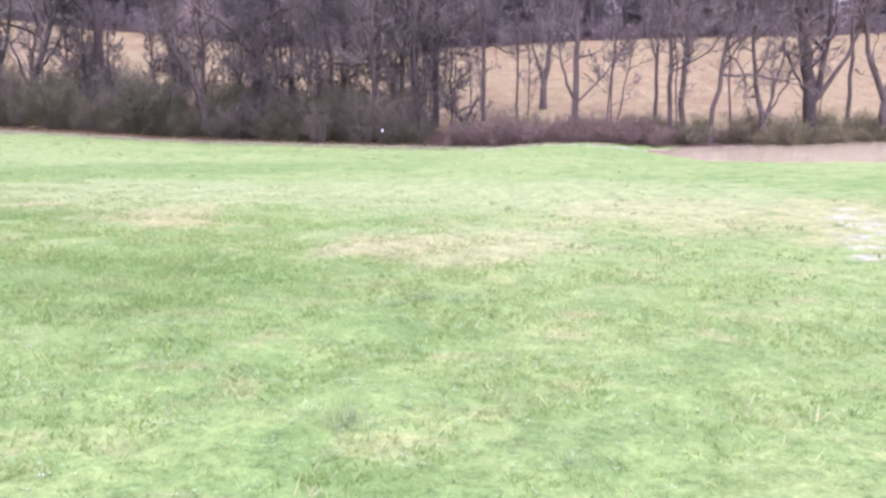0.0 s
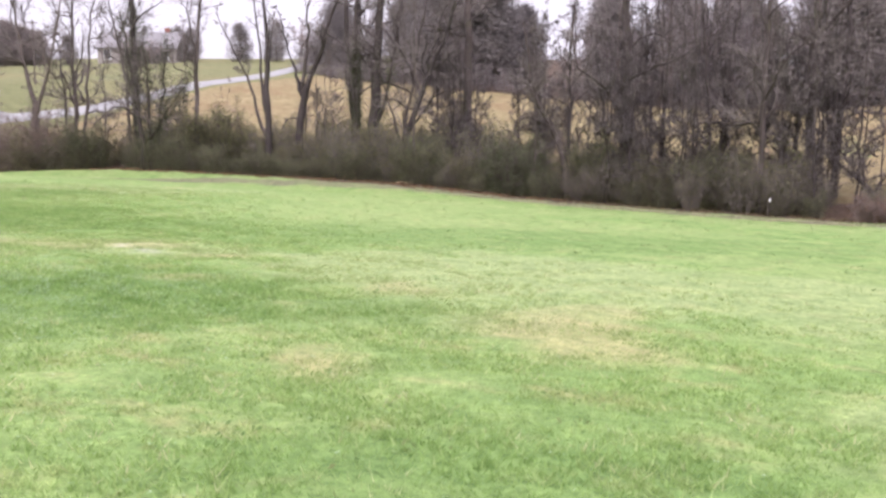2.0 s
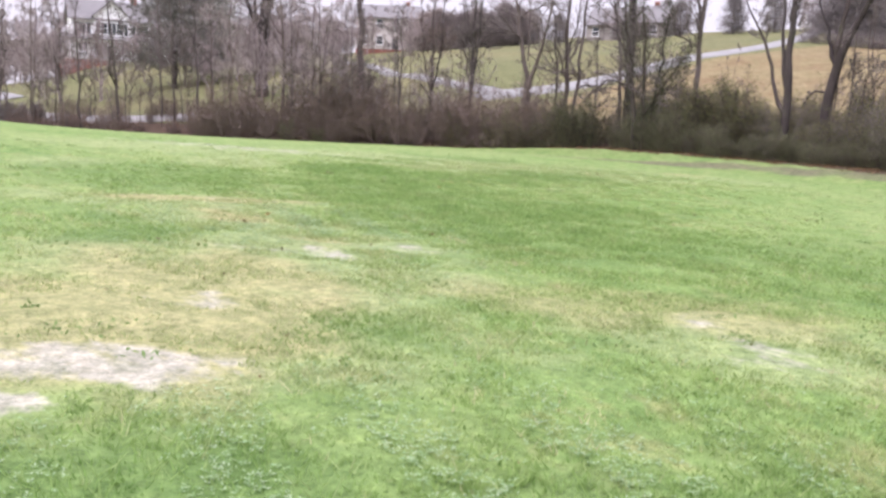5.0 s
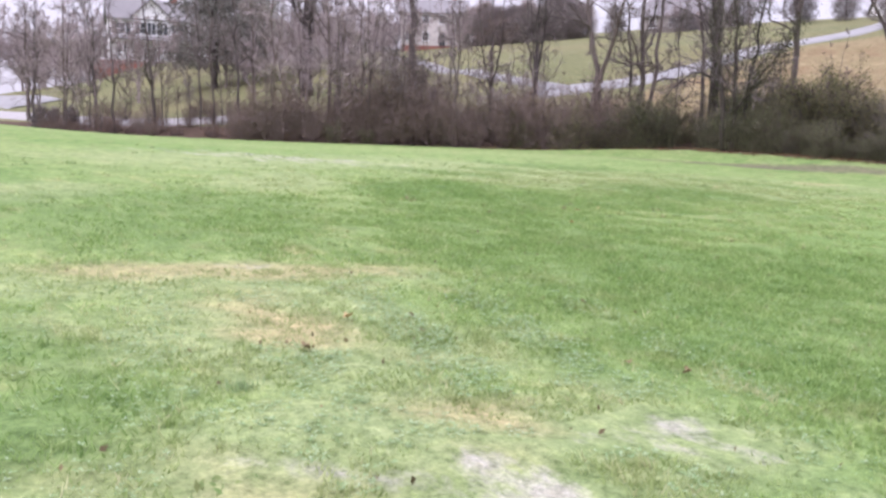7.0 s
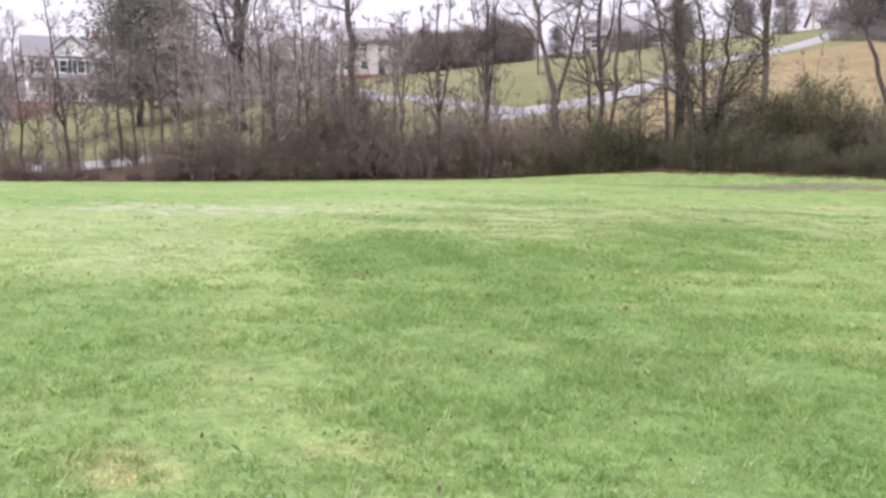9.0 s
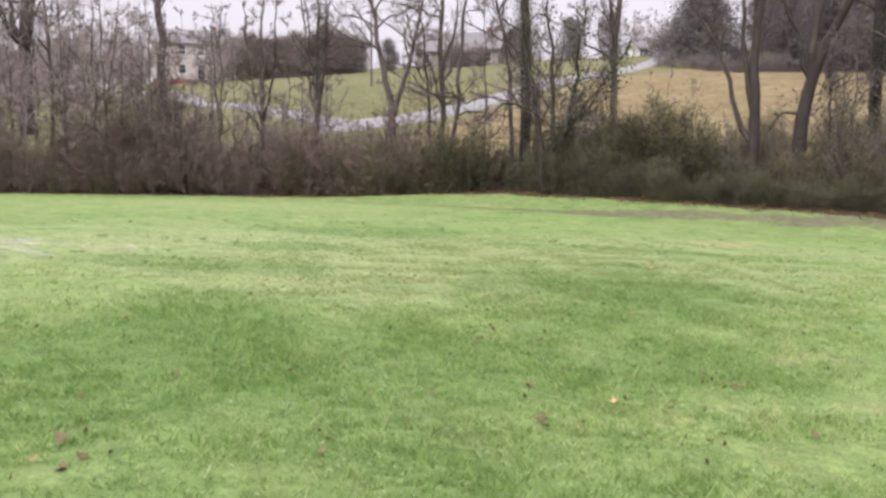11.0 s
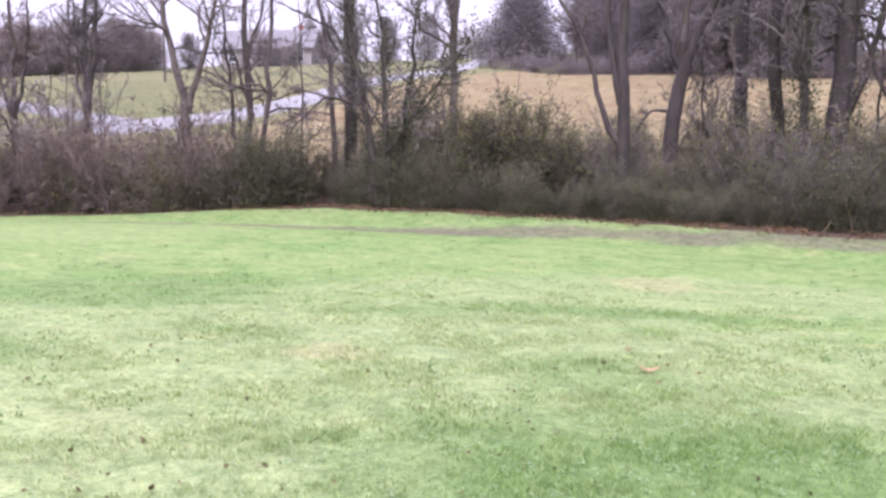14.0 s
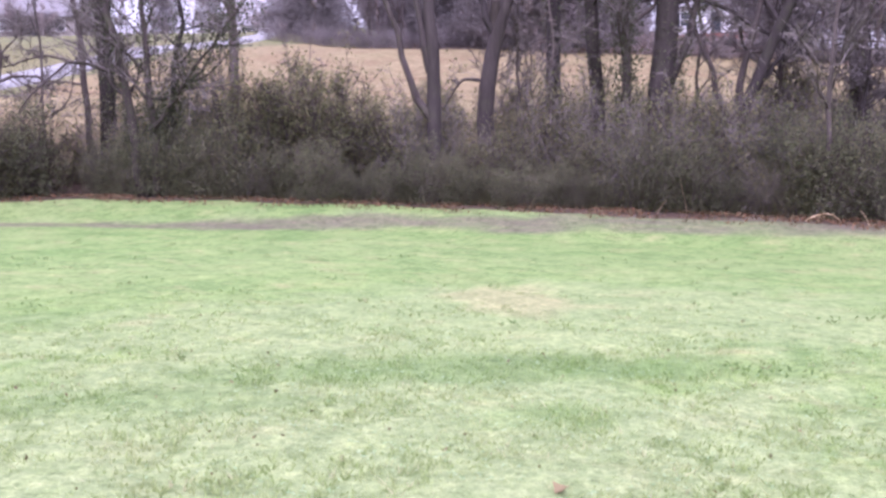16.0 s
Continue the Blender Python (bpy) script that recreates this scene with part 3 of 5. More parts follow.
def leafage(rng, centers, size, spread=0.0, tall=1.0):
    """Small bent leaves at the given centres: two triangles each."""
    n = len(centers)
    c = centers + rng.normal(size=(n, 3)) * spread
    a, b = unit(rng.normal(size=(n, 3))), rng.normal(size=(n, 3))
    b = unit(np.cross(a, b))
    s = size * rng.uniform(0.6, 1.4, (n, 1))
    nrm = np.cross(a, b)
    verts = np.stack([c - a * s * tall, c + b * s * 0.55 + nrm * s * 0.2, c + a * s * tall, c - b * s * 0.55 + nrm * s * 0.2], 1)
    return verts.reshape(-1, 3), np.arange(n * 4).reshape(-1, 4)


def tree(x, y, stems, label, seed, bark=BARK, twig=TWIG, boughs=11, low=0.4, reach=0.30, fine=(5, 5), ivy=0, ivy_top=9, sides=7, twigs=0.009, name="bare_tree", group="trees of the wooded strip", slim=False):
    """A leafless tree: stems are (x, y, z, radius) paths from its foot; shoots and twigs grow from them."""
    rng = np.random.RandomState(seed)
    z = land1(x, y)
    root = thing(name, pose(x, y, z - 0.05), label, "tree", group)
    crown, holds = [], []
    for i, st in enumerate(stems):
        p, r = stem_path(rng, st)
        r = r * 0.84
        if i == 0:
            r[0] *= 1.2
        p, r = p[None], r[None]
        holds.append(p[0])
        b1, r1 = sprout(rng, p, r, boughs + 2, low * 0.8, 52, reach * 1.5, 7, 0.06, 0.016, 0.30)
        b2, r2 = sprout(rng, b1, r1, fine[0] + 3, 0.1, 42, 0.55, 4, 0.08, twigs * 1.2)
        b3, r3 = sprout(rng, b2, r2, fine[1] + 2, 0.1, 42, 0.7, 3, 0.06, twigs, 0.3)
        mesh_object("limb" if i else "trunk", *joined([pieces(p, r, sides), pieces(b1, r1, 5)]), bark, root)
        crown += [slips(rng, b2, r2) if slim else pieces(b2, r2, 3), slips(rng, b3, r3)]
    mesh_object("crown", *joined(crown), twig, root)
    if ivy:
        h = np.concatenate(holds)
        h = h[h[:, 2] < ivy_top]
        ivy *= 3
        c = h[rng.randint(0, len(h), ivy)] + rng.normal(size=(ivy, 3)) * np.array([0.24, 0.24, 0.5])
        c[:, 2] = np.maximum(c[:, 2], 0.2)
        mesh_object("ivy", *leafage(rng, c, 0.05), LEAF_IVY, root, "dark green ivy leaves")
    return root


def pole(h, r, lean=(0, 0), bend=0.3, base=(0, 0)):
    """One stem of height h, leaning by the given metres over its height."""
    lx, ly = lean
    bx, by = base
    return [(bx, by, 0, r), (bx + lx * 0.2 + bend * 0.3, by + ly * 0.3, h * 0.3, r * 0.86), (bx + lx * 0.55 - bend * 0.2, by + ly * 0.6, h * 0.62, r * 0.58), (bx + lx, by + ly, h, r * 0.16)]


def limb(z0, r, *offsets, base=(0, 0)):
    """A big limb that leaves the trunk at height z0: then (x, y, z) points."""
    pts = [(base[0], base[1], z0, r)]
    for i, (a, b, c) in enumerate(offsets):
        pts.append((a, b, c, r * (0.85 - 0.65 * (i + 1) / len(offsets))))
    return pts


# the strip west to east
tree(-80.9, 44.0, [[(0, 0, 0, 0.55), (0, 0, 5.5, 0.5), (0.3, 0, 9, 0.34), (1.8, 0, 17, 0.1)], limb(4.8, 0.32, (-1.6, 0, 7), (-3.5, 0.4, 11), (-4.5, 1, 16)), limb(5.2, 0.28, (2.0, -0.5, 7.5), (4.5, -1, 11), (6.5, -1, 14)), limb(6.5, 0.22, (-0.4, 0.5, 10), (-1.0, 1, 17))], "broad leafless tree with a thick forked trunk", 1, BARK_DARK, boughs=9, low=0.3, fine=(6, 6))
tree(-66.5, 45.5, [pole(19, 0.33, (-1.1, 0), 0.15)], "tall straight leafless tree with few low branches", 2, boughs=16, low=0.45, reach=0.2, ivy=500, ivy_top=3.5)
tree(-65.6, 40.7, [pole(11, 0.11, (0.2, 0))], "slender leafless sapling in the brush", 3, boughs=12, low=0.35, reach=0.24, fine=(4, 4), sides=5)
tree(-61.4, 45.6, [pole(10, 0.09, (-0.5, 0), 0.5)], "slender leafless sapling in the brush", 4, boughs=11, low=0.35, reach=0.24, fine=(4, 4), sides=5)
tree(-60.4, 47.8, [[(0, 0, 0, 0.19), (0, 0, 3.6, 0.16), (0.1, 0, 10.5, 0.03)], limb(3.0, 0.12, (-0.8, 0, 4.5), (-1.5, 0.2, 7), (-1.7, 0, 10)), limb(3.4, 0.12, (0.8, 0, 5.2), (1.3, -0.2, 8), (1.4, 0, 11))], "many-stemmed small leafless tree with reddish twigs", 5, BARK, TWIG_RED, 12, 0.3, 0.2, (6, 5))
tree(-57.3, 49.0, [[(0, 0, 0, 0.2), (0, 0, 4.2, 0.17), (0.2, 0, 12.5, 0.03)], limb(3.8, 0.12, (-0.7, 0, 5.4), (-1.0, 0, 9), (-1.3, 0, 13)), limb(4.4, 0.12, (0.7, 0, 6.2), (1.0, 0, 9), (1.4, 0, 13)), limb(5.0, 0.09, (0.4, 0.3, 8), (0.6, 0.5, 12.5)), limb(4.6, 0.09, (-0.3, -0.3, 8), (-0.5, -0.4, 12.5))], "broom-shaped leafless tree with upright shoots", 6, boughs=11, low=0.25, reach=0.16, fine=(5, 5))
tree(-54.0, 51.6, [[(0, 0, 0, 0.26), (0, 0, 3.9, 0.24), (-0.9, 0, 6.4, 0.17), (-1.5, 0, 9.5, 0.12), (-2.6, 0, 14.5, 0.03)], limb(3.7, 0.2, (0.9, 0, 6.2), (2.0, 0.2, 9.4), (3.2, 0, 13.5)), limb(8.8, 0.08, (-0.9, 0, 10.5), (-0.2, 0.4, 14), base=(-1.4, 0))], "leafless tree forking into a wide V", 7, BARK_PALE, boughs=10, low=0.3, reach=0.26)
tree(-52.2, 53.3, [pole(15, 0.22, (0.3, 0), 0.1), pole(14, 0.16, (1.6, 0.4), 0.1, (0.5, 0.2)), pole(12, 0.11, (-1.2, 0), 0.1, (-0.5, 0))], "clump of three leafless tree stems", 8, boughs=12, low=0.3, reach=0.24)
tree(-49.0, 55.6, [[(0, 0, 0, 0.16), (0.0, 0, 4, 0.14), (-0.8, 0, 8, 0.1), (-2.4, 0, 14, 0.03)], limb(3.9, 0.07, (-1.5, -0.3, 4.4), (-3.2, -0.6, 3.9), (-4.6, -0.6, 4.2)), limb(3.2, 0.06, (-1.2, -0.4, 3.4), (-2.6, -0.7, 2.8), (-3.6, -0.9, 2.9))], "leaning leafless tree with long low side branches", 9, boughs=10, low=0.3, reach=0.22)
tree(-47.4, 54.6, [pole(20, 0.36, (-0.4, 0), -0.1)], "tall dark trunk with ivy around it", 10, BARK_DARK, boughs=16, low=0.28, reach=0.17, ivy=1300, ivy_top=11)
tree(-44.6, 52.2, [pole(11, 0.2, (-1.9, 0), 0.1), pole(10, 0.17, (-0.6, 0.3), 0.1, (0.5, 0)), pole(9, 0.14, (1.2, 0), -0.2, (0.8, 0.3)), limb(2.2, 0.1, (1.6, 0, 3.4), (3.0, -0.4, 4.8), (4.6, -0.6, 6.2), base=(0.4, 0))], "ivy-clad clump of leaning stems", 11, BARK_DARK, boughs=11, low=0.3, reach=0.24, ivy=3200, ivy_top=10.5)
tree(-43.2, 56.1, [[(0, 0, 0, 0.22), (0, 0, 7.5, 0.19), (0.5, 0, 11, 0.12), (0.9, 0, 15.5, 0.04)], limb(7.4, 0.13, (-0.5, 0, 10), (-0.9, 0, 15))], "slim pale leafless tree forking high up", 12, BARK_PALE, boughs=12, low=0.45, reach=0.2)
tree(-35.0, 53.0, [[(0, 0, 0, 0.29), (0.0, 0, 4.2, 0.26), (0.1, 0, 7, 0.2), (-0.3, 0, 15, 0.05)], limb(2.6, 0.17, (-0.8, 0, 3.7), (-1.1, 0.1, 5.8), (-1.8, 0, 7.1), (-2.5, 0, 8.2), (-4.0, 0, 11)), limb(4.0, 0.18, (-0.45, 0, 5.8), (-0.6, 0.2, 8.5), (-1.2, 0, 14))], "leafless tree with a curving side limb", 13, BARK_DARK, boughs=9, low=0.55, reach=0.14)
tree(-33.7, 54.9, [[(0, 0, 0, 0.37), (0.1, 0, 3, 0.33), (0.35, 0, 5.2, 0.3), (1.0, 0, 6.3, 0.21), (1.7, 0, 7.6, 0.17), (3.6, 0, 13, 0.05)], limb(5.1, 0.2, (0.6, 0, 7.5), (0.8, 0, 9.5), (1.0, 0, 14), base=(0.35, 0)), limb(4.9, 0.17, (-0.15, 0, 6.4), (-0.5, 0, 7.2), (-1.6, 0, 11), base=(0.3, 0)), limb(3.4, 0.09, (-0.7, -0.2, 3.5), (-1.3, -0.3, 2.6))], "stout leafless tree forking into a V", 14, BARK_DARK, boughs=8, low=0.55, reach=0.15)
tree(-32.8, 55.6, [pole(6.5, 0.09, (0.1, 0), 0.1), limb(4.2, 0.045, (0.9, 0, 4.6), (2.2, 0, 4.7))], "short thin leafless sapling in brush", 15, boughs=6, low=0.5, reach=0.2, fine=(3, 3), sides=5)
tree(-32.1, 60.3, [pole(19, 0.36, (0.2, 0), -0.2)], "tall straight dark leafless tree", 16, BARK_DARK, boughs=14, low=0.4, reach=0.2, ivy=700, ivy_top=7)
tree(-30.2, 56.3, [pole(18, 0.3, (-1.2, 0), 0.1)], "tall straight dark leafless tree", 17, BARK_DARK, boughs=14, low=0.35, reach=0.2, ivy=500, ivy_top=6)
tree(-29.3, 54.8, [pole(16, 0.19, (-0.1, 0), 0.1)], "slim dark leafless tree wrapped in ivy", 18, BARK_DARK, boughs=13, low=0.3, reach=0.2, ivy=1500, ivy_top=8)
tree(-28.3, 55.3, [[(0, 0, 0, 0.5), (0.1, 0, 4, 0.44), (0.5, 0, 8.5, 0.34), (0.9, 0, 19, 0.08)], limb(2.6, 0.2, (1.0, 0, 4.6), (1.7, 0, 8), (2.6, 0, 15), base=(0.1, 0))], "thick dark tree with a second leaning stem", 19, BARK_DARK, boughs=13, low=0.35, reach=0.2, ivy=900, ivy_top=7)
tree(-26.2, 55.2, [[(0, 0, 0, 0.28), (0.1, 0, 1.6, 0.26), (1.1, 0, 4.2, 0.2), (2.6, 0, 7.5, 0.15), (5.0, 0, 13, 0.04)], limb(1.5, 0.19, (0.5, 0, 3.6), (0.9, 0, 6.5), (2.0, 0, 12)), limb(1.8, 0.14, (-0.6, 0, 3.8), (-1.4, 0, 6), (-2.0, 0, 9.5)), limb(2.6, 0.12, (1.4, 0.2, 3.8), (2.6, 0, 5.0), (3.6, 0, 5.2), base=(0.5, 0))], "leafless tree with several leaning stems from its base", 20, BARK_DARK, boughs=9, low=0.3, reach=0.26)
tree(-22.3, 57.0, [pole(18, 0.4, (0.0, 0), 0.1)], "thick straight dark leafless tree", 21, BARK_DARK, boughs=15, low=0.35, reach=0.2, ivy=600, ivy_top=5)
tree(-14.4, 52.0, [[(0, 0, 0, 0.27), (0.0, 0, 2.6, 0.25), (-1.0, 0, 4.2, 0.18), (-1.9, 0, 5.8, 0.13), (-2.6, 0, 10, 0.05)], limb(2.5, 0.16, (0.3, 0, 4.5), (0.1, 0.1, 7.5), (0.5, 0, 12)), limb(4.0, 0.08, (-2.1, -0.2, 4.6), (-3.0, 0, 4.4), base=(-0.9, 0))], "crooked leafless tree bending to one side", 23, BARK_DARK, boughs=11, low=0.3, reach=0.26)
tree(-11.3, 53.5, [pole(19, 0.42, (-0.4, 0), 0.2)], "thick knobbly leafless trunk", 24, BARK_DARK, boughs=16, low=0.3, reach=0.2)
tree(-10.9, 59.0, [pole(13, 0.13, (0.3, 0))], "slender leafless tree in the brush", 25, boughs=12, low=0.3, reach=0.24)
tree(-9.6, 55.5, [pole(12, 0.16, (0.4, 0), -0.2)], "slender leafless tree in the brush", 26, boughs=14, low=0.25, reach=0.26, fine=(6, 5))
tree(-6.8, 54.0, [pole(14, 0.14, (-0.8, 0)), pole(13, 0.1, (1.2, 0), 0.1, (0.4, 0.3))], "tangled leafless tree hung with vines", 27, BARK_DARK, boughs=16, low=0.15, reach=0.26, fine=(6, 6))
tree(-4.0, 50.4, [pole(16, 0.19, (0.3, 0), -0.1)], "dark leafless tree hung with vines", 28, BARK_DARK, boughs=18, low=0.2, reach=0.22, fine=(6, 6))
tree(-2.9, 52.5, [[(0, 0, 0, 0.17), (0.4, 0, 3.2, 0.15), (0.9, 0, 7, 0.1), (1.4, 0, 13, 0.03)]], "leaning dark leafless tree in brush", 29, BARK_DARK, boughs=14, low=0.25, reach=0.24, fine=(6, 5))
tree(-1.7, 54.8, [pole(17, 0.3, (0.1, 0), -0.1)], "straight dark leafless tree in brush", 30, BARK_DARK, boughs=15, low=0.3, reach=0.2)
tree(-0.5, 54.6, [pole(16, 0.24, (0.9, 0), 0.1)], "straight dark leafless tree in brush", 31, BARK_DARK, boughs=14, low=0.3, reach=0.2)
tree(1.3, 52.6, [[(0, 0, 0, 0.2), (-0.1, 0, 0.7, 0.19), (-0.8, 0, 1.5, 0.13), (-1.9, 0.2, 2.3, 0.05)], limb(0.7, 0.14, (0.4, 0, 1.4), (0.8, 0, 2.0))], "broken low tree with two stubby limbs", 32, BARK, boughs=4, low=0.5, reach=0.4, fine=(3, 3))
tree(2.6, 55.4, [pole(12, 0.17, (0.2, 0), 0)], "slim leafless tree in the brush", 33, boughs=12, low=0.35, reach=0.22)
tree(4.7, 54.8, [pole(12, 0.09, (0.1, 0), 0)], "slender leafless sapling in the brush", 34, boughs=10, low=0.35, reach=0.2, fine=(4, 4), sides=5)
tree(6.6, 57.4, [[(0, 0, 0, 0.27), (0.1, 0, 1.8, 0.24), (0.6, 0, 4.5, 0.18), (1.6, 0, 12, 0.04)], limb(1.9, 0.13, (-0.5, 0, 3.6), (-1.0, 0, 5.4), (-1.6, 0, 9)), limb(4.2, 0.1, (1.3, 0, 5.6), (2.4, 0, 8), base=(0.6, 0))], "leafless tree forking into a narrow V", 35, boughs=10, low=0.3, reach=0.24)
tree(7.6, 50.0, [[(0, 0, 0, 0.26), (0.05, 0, 2.4, 0.22), (0.2, 0, 6, 0.16), (0.2, 0, 14, 0.04)], limb(1.9, 0.13, (-0.6, 0, 3.2), (-0.9, 0, 5), (-1.2, 0, 9)), limb(1.8, 0.09, (1.2, 0, 2.9), (2.4, 0, 4.2), (3.4, 0, 6.0))], "leafless tree with a long rising side branch", 36, boughs=10, low=0.35, reach=0.22)
tree(9.5, 51.0, [pole(7, 0.07, (1.0, 0), 0.2), pole(7.5, 0.07, (1.8, 0), 0.2, (0.7, 0))], "pair of thin leaning saplings", 37, BARK_PALE, boughs=9, low=0.35, reach=0.22, fine=(4, 3), sides=5)
tree(12.6, 51.6, [pole(11, 0.14, (0.3, 0), 0)], "slim leafless tree in the brush", 38, BARK_PALE, boughs=11, low=0.4, reach=0.2)
tree(12.1, 46.3, [pole(13, 0.17, (0.0, 0), 0.05), pole(13, 0.2, (0.5, 0.2), -0.05, (0.75, 0.3))], "pair of straight leafless trunks", 39, boughs=12, low=0.35, reach=0.2)
tree(13.9, 45.2, [[(0, 0, 0, 0.16), (0.35, 0, 3, 0.15), (0.95, 0, 6, 0.12), (1.9, 0, 12.5, 0.03)], limb(4.6, 0.08, (1.4, 0, 4.4), (1.9, 0, 3), (2.0, 0, 1.2), base=(0.7, 0))], "leaning leafless tree with a hanging bough", 40, boughs=11, low=0.35, reach=0.22)
tree(16.6, 45.0, [[(0, 0, 0, 0.2), (0, 0, 1.4, 0.19), (-0.5, 0, 3.5, 0.12), (-0.7, 0, 10, 0.03)], limb(1.2, 0.12, (0.6, 0, 3.2), (1.1, 0, 5.5), (1.7, 0, 10)), limb(1.3, 0.09, (1.0, 0.2, 2.6), (1.8, 0.2, 4.5), (2.4, 0, 8))], "leafless tree splitting low into several stems", 41, boughs=10, low=0.35, reach=0.2)
tree(19.3, 45.6, [[(0, 0, 0, 0.45), (0, 0, 2.2, 0.42), (-0.6, 0, 6, 0.3), (-1.6, 0, 13, 0.06)], limb(1.8, 0.26, (0.6, 0, 4), (0.9, 0, 8), (1.0, 0, 13)), limb(2.0, 0.2, (1.6, 0, 4), (2.8, 0, 6.5), (3.6, 0, 11)), limb(2.4, 0.16, (-0.2, 0.3, 6), (0.2, 0.5, 12)), limb(2.2, 0.1, (-1.2, 0.2, 4.4), (-2.2, 0.2, 7))], "big leafless tree with a fan of heavy limbs", 42, BARK_DARK, boughs=10, low=0.3, reach=0.22)
tree(22.4, 48.0, [pole(13, 0.15, (0.2, 0), 0)], "slim leafless tree in the brush", 43, boughs=11, low=0.35, reach=0.2)
tree(23.2, 45.8, [[(0, 0, 0, 0.25), (0.1, 0, 2.4, 0.22), (-0.9, 0, 4.6, 0.14), (-1.8, 0, 9, 0.04)], limb(2.3, 0.15, (0.7, 0, 4.5), (0.7, 0, 7), (1.2, 0, 12))], "leafless tree forking into a V", 44, boughs=10, low=0.35, reach=0.22)
# thin stems at the western end
tree(-78.4, 27.6, [pole(11, 0.12, (-0.5, 0), 0.3)], "slender leafless sapling in the brush", 45, boughs=12, low=0.3, reach=0.24, fine=(4, 4), sides=5)
tree(-76.5, 30.0, [pole(12, 0.15, (-1.2, -0.6), 0.2)], "leaning slender leafless tree", 46, boughs=12, low=0.3, reach=0.24, fine=(5, 4), sides=5)
tree(-77.6, 33.6, [pole(11, 0.11, (-0.6, 0), 0.2)], "slender leafless sapling in the brush", 47, boughs=12, low=0.3, reach=0.24, fine=(4, 4), sides=5)
tree(-74.6, 33.6, [pole(11, 0.11, (-0.9, 0), -0.2)], "slender leafless sapling in the brush", 48, boughs=12, low=0.3, reach=0.24, fine=(4, 4), sides=5)
tree(-72.9, 34.8, [pole(12, 0.13, (-1.0, 0), 0.2)], "slender leafless tree in the brush", 49, boughs=12, low=0.3, reach=0.24, fine=(5, 4), sides=5)
tree(-59.9, 44.6, [pole(10, 0.1, (0.2, 0), 0.1)], "slender leafless sapling in the brush", 50, boughs=12, low=0.3, reach=0.24, fine=(4, 4), sides=5)
tree(-94.0, 24.4, [pole(10, 0.2, (-0.4, 0), 0.1), pole(10, 0.17, (1.0, 0.4), 0.1, (0.5, 0.2))], "pair of bare trunks beside the lane", 51, BARK, boughs=13, low=0.3, reach=0.26)
tree(-70.0, 40.5, [pole(14, 0.16, (-0.4, 0), 0.2)], "leafless tree with crooked twigs", 52, boughs=15, low=0.25, reach=0.26, fine=(6, 5))


# ---- repeated plants: a few are built, then set about the place ----
def spots(seed, n, x0, x1, d0, d1, apart=0.8):
    """Scattered places from x0 to x1, d0 to d1 metres behind the meadow's edge."""
    rng = np.random.RandomState(seed)
    out = []
    for _ in range(n * 12):
        x, d = rng.uniform(x0, x1), rng.uniform(d0, d1)
        y = float(edge_y(x)) + d
        if all(math.hypot(x - a, y - b) > apart for a, b, _, _ in out):
            out.append((x, y, rng.uniform(0, 360), rng.uniform(0.75, 1.25)))
        if len(out) == n:
            break
    return out


def shrub(seed, leaves, material, height, width, stems, label, name, leaf=0.075, twig=TWIG, group=""):
    """A dense rounded shrub: bare stems, twigs and clumps of small leaves."""
    rng = np.random.RandomState(seed)
    root = thing(name, pose(0, 0, 0), label, "shrub", group)
    a = rng.uniform(0, 2 * math.pi, stems)
    way = np.stack([np.cos(a) * 0.75, np.sin(a) * 0.75, rng.uniform(0.8, 2.2, stems)], 1)
    way = unit(way) * (height * rng.uniform(0.7, 1.1, (stems, 1)))
    way[:, :2] *= width / height
    base = np.stack([np.cos(a), np.sin(a), 0 * a], 1) * rng.uniform(0, width * 0.3, (stems, 1))
    k = np.linspace(0, 1, 6)[None, :, None]
    p = base[:, None] + way[:, None] * k + rng.normal(size=(stems, 6, 3)) * 0.13 * k
    p[..., 2] = np.maximum(p[..., 2], 0)
    r = np.linspace(0.017, 0.006, 6)[None].repeat(stems, 0)
    b1, r1 = sprout(rng, p, r, 9, 0.08, 48, 0.42, 3, 0.1, 0.005, 0.3)
    b2, r2 = sprout(rng, b1, r1, 7, 0.1, 48, 0.7, 2, 0.05, 0.0045, 0.3)
    mesh_object("branchwork", *joined([pieces(p, r, 3), slips(rng, b1, r1), slips(rng, b2, r2)]), twig, root)
    if leaves:
        tips = np.concatenate([b2.reshape(-1, 3), b1[:, 1:].reshape(-1, 3)])
        c = tips[rng.randint(0, len(tips), leaves)]
        low = rng.uniform(size=leaves) < 0.22
        c[low, 2] *= rng.uniform(0.05, 0.6, low.sum())
        mesh_object("foliage", *leafage(rng, c, leaf, 0.12), material, root)
    return root


def spread(kinds, places, lift=0.0, size=1.0):
    """Sets copies of the built plants at the places, the originals first."""
    for i, (x, y, turn, s) in enumerate(places):
        src = kinds[i % len(kinds)]
        m = pose(x, y, land1(x, y) - 0.06 + lift, 0, 0, turn) @ Matrix.Diagonal((s * size, s * size, s * size * (0.9 + 0.2 * ((i * 7) % 5) / 4), 1))
        if i < len(kinds):
            src.matrix_world = m
        else:
            o = copy_thing(src, pose(0, 0, 0))
            o.matrix_world = m


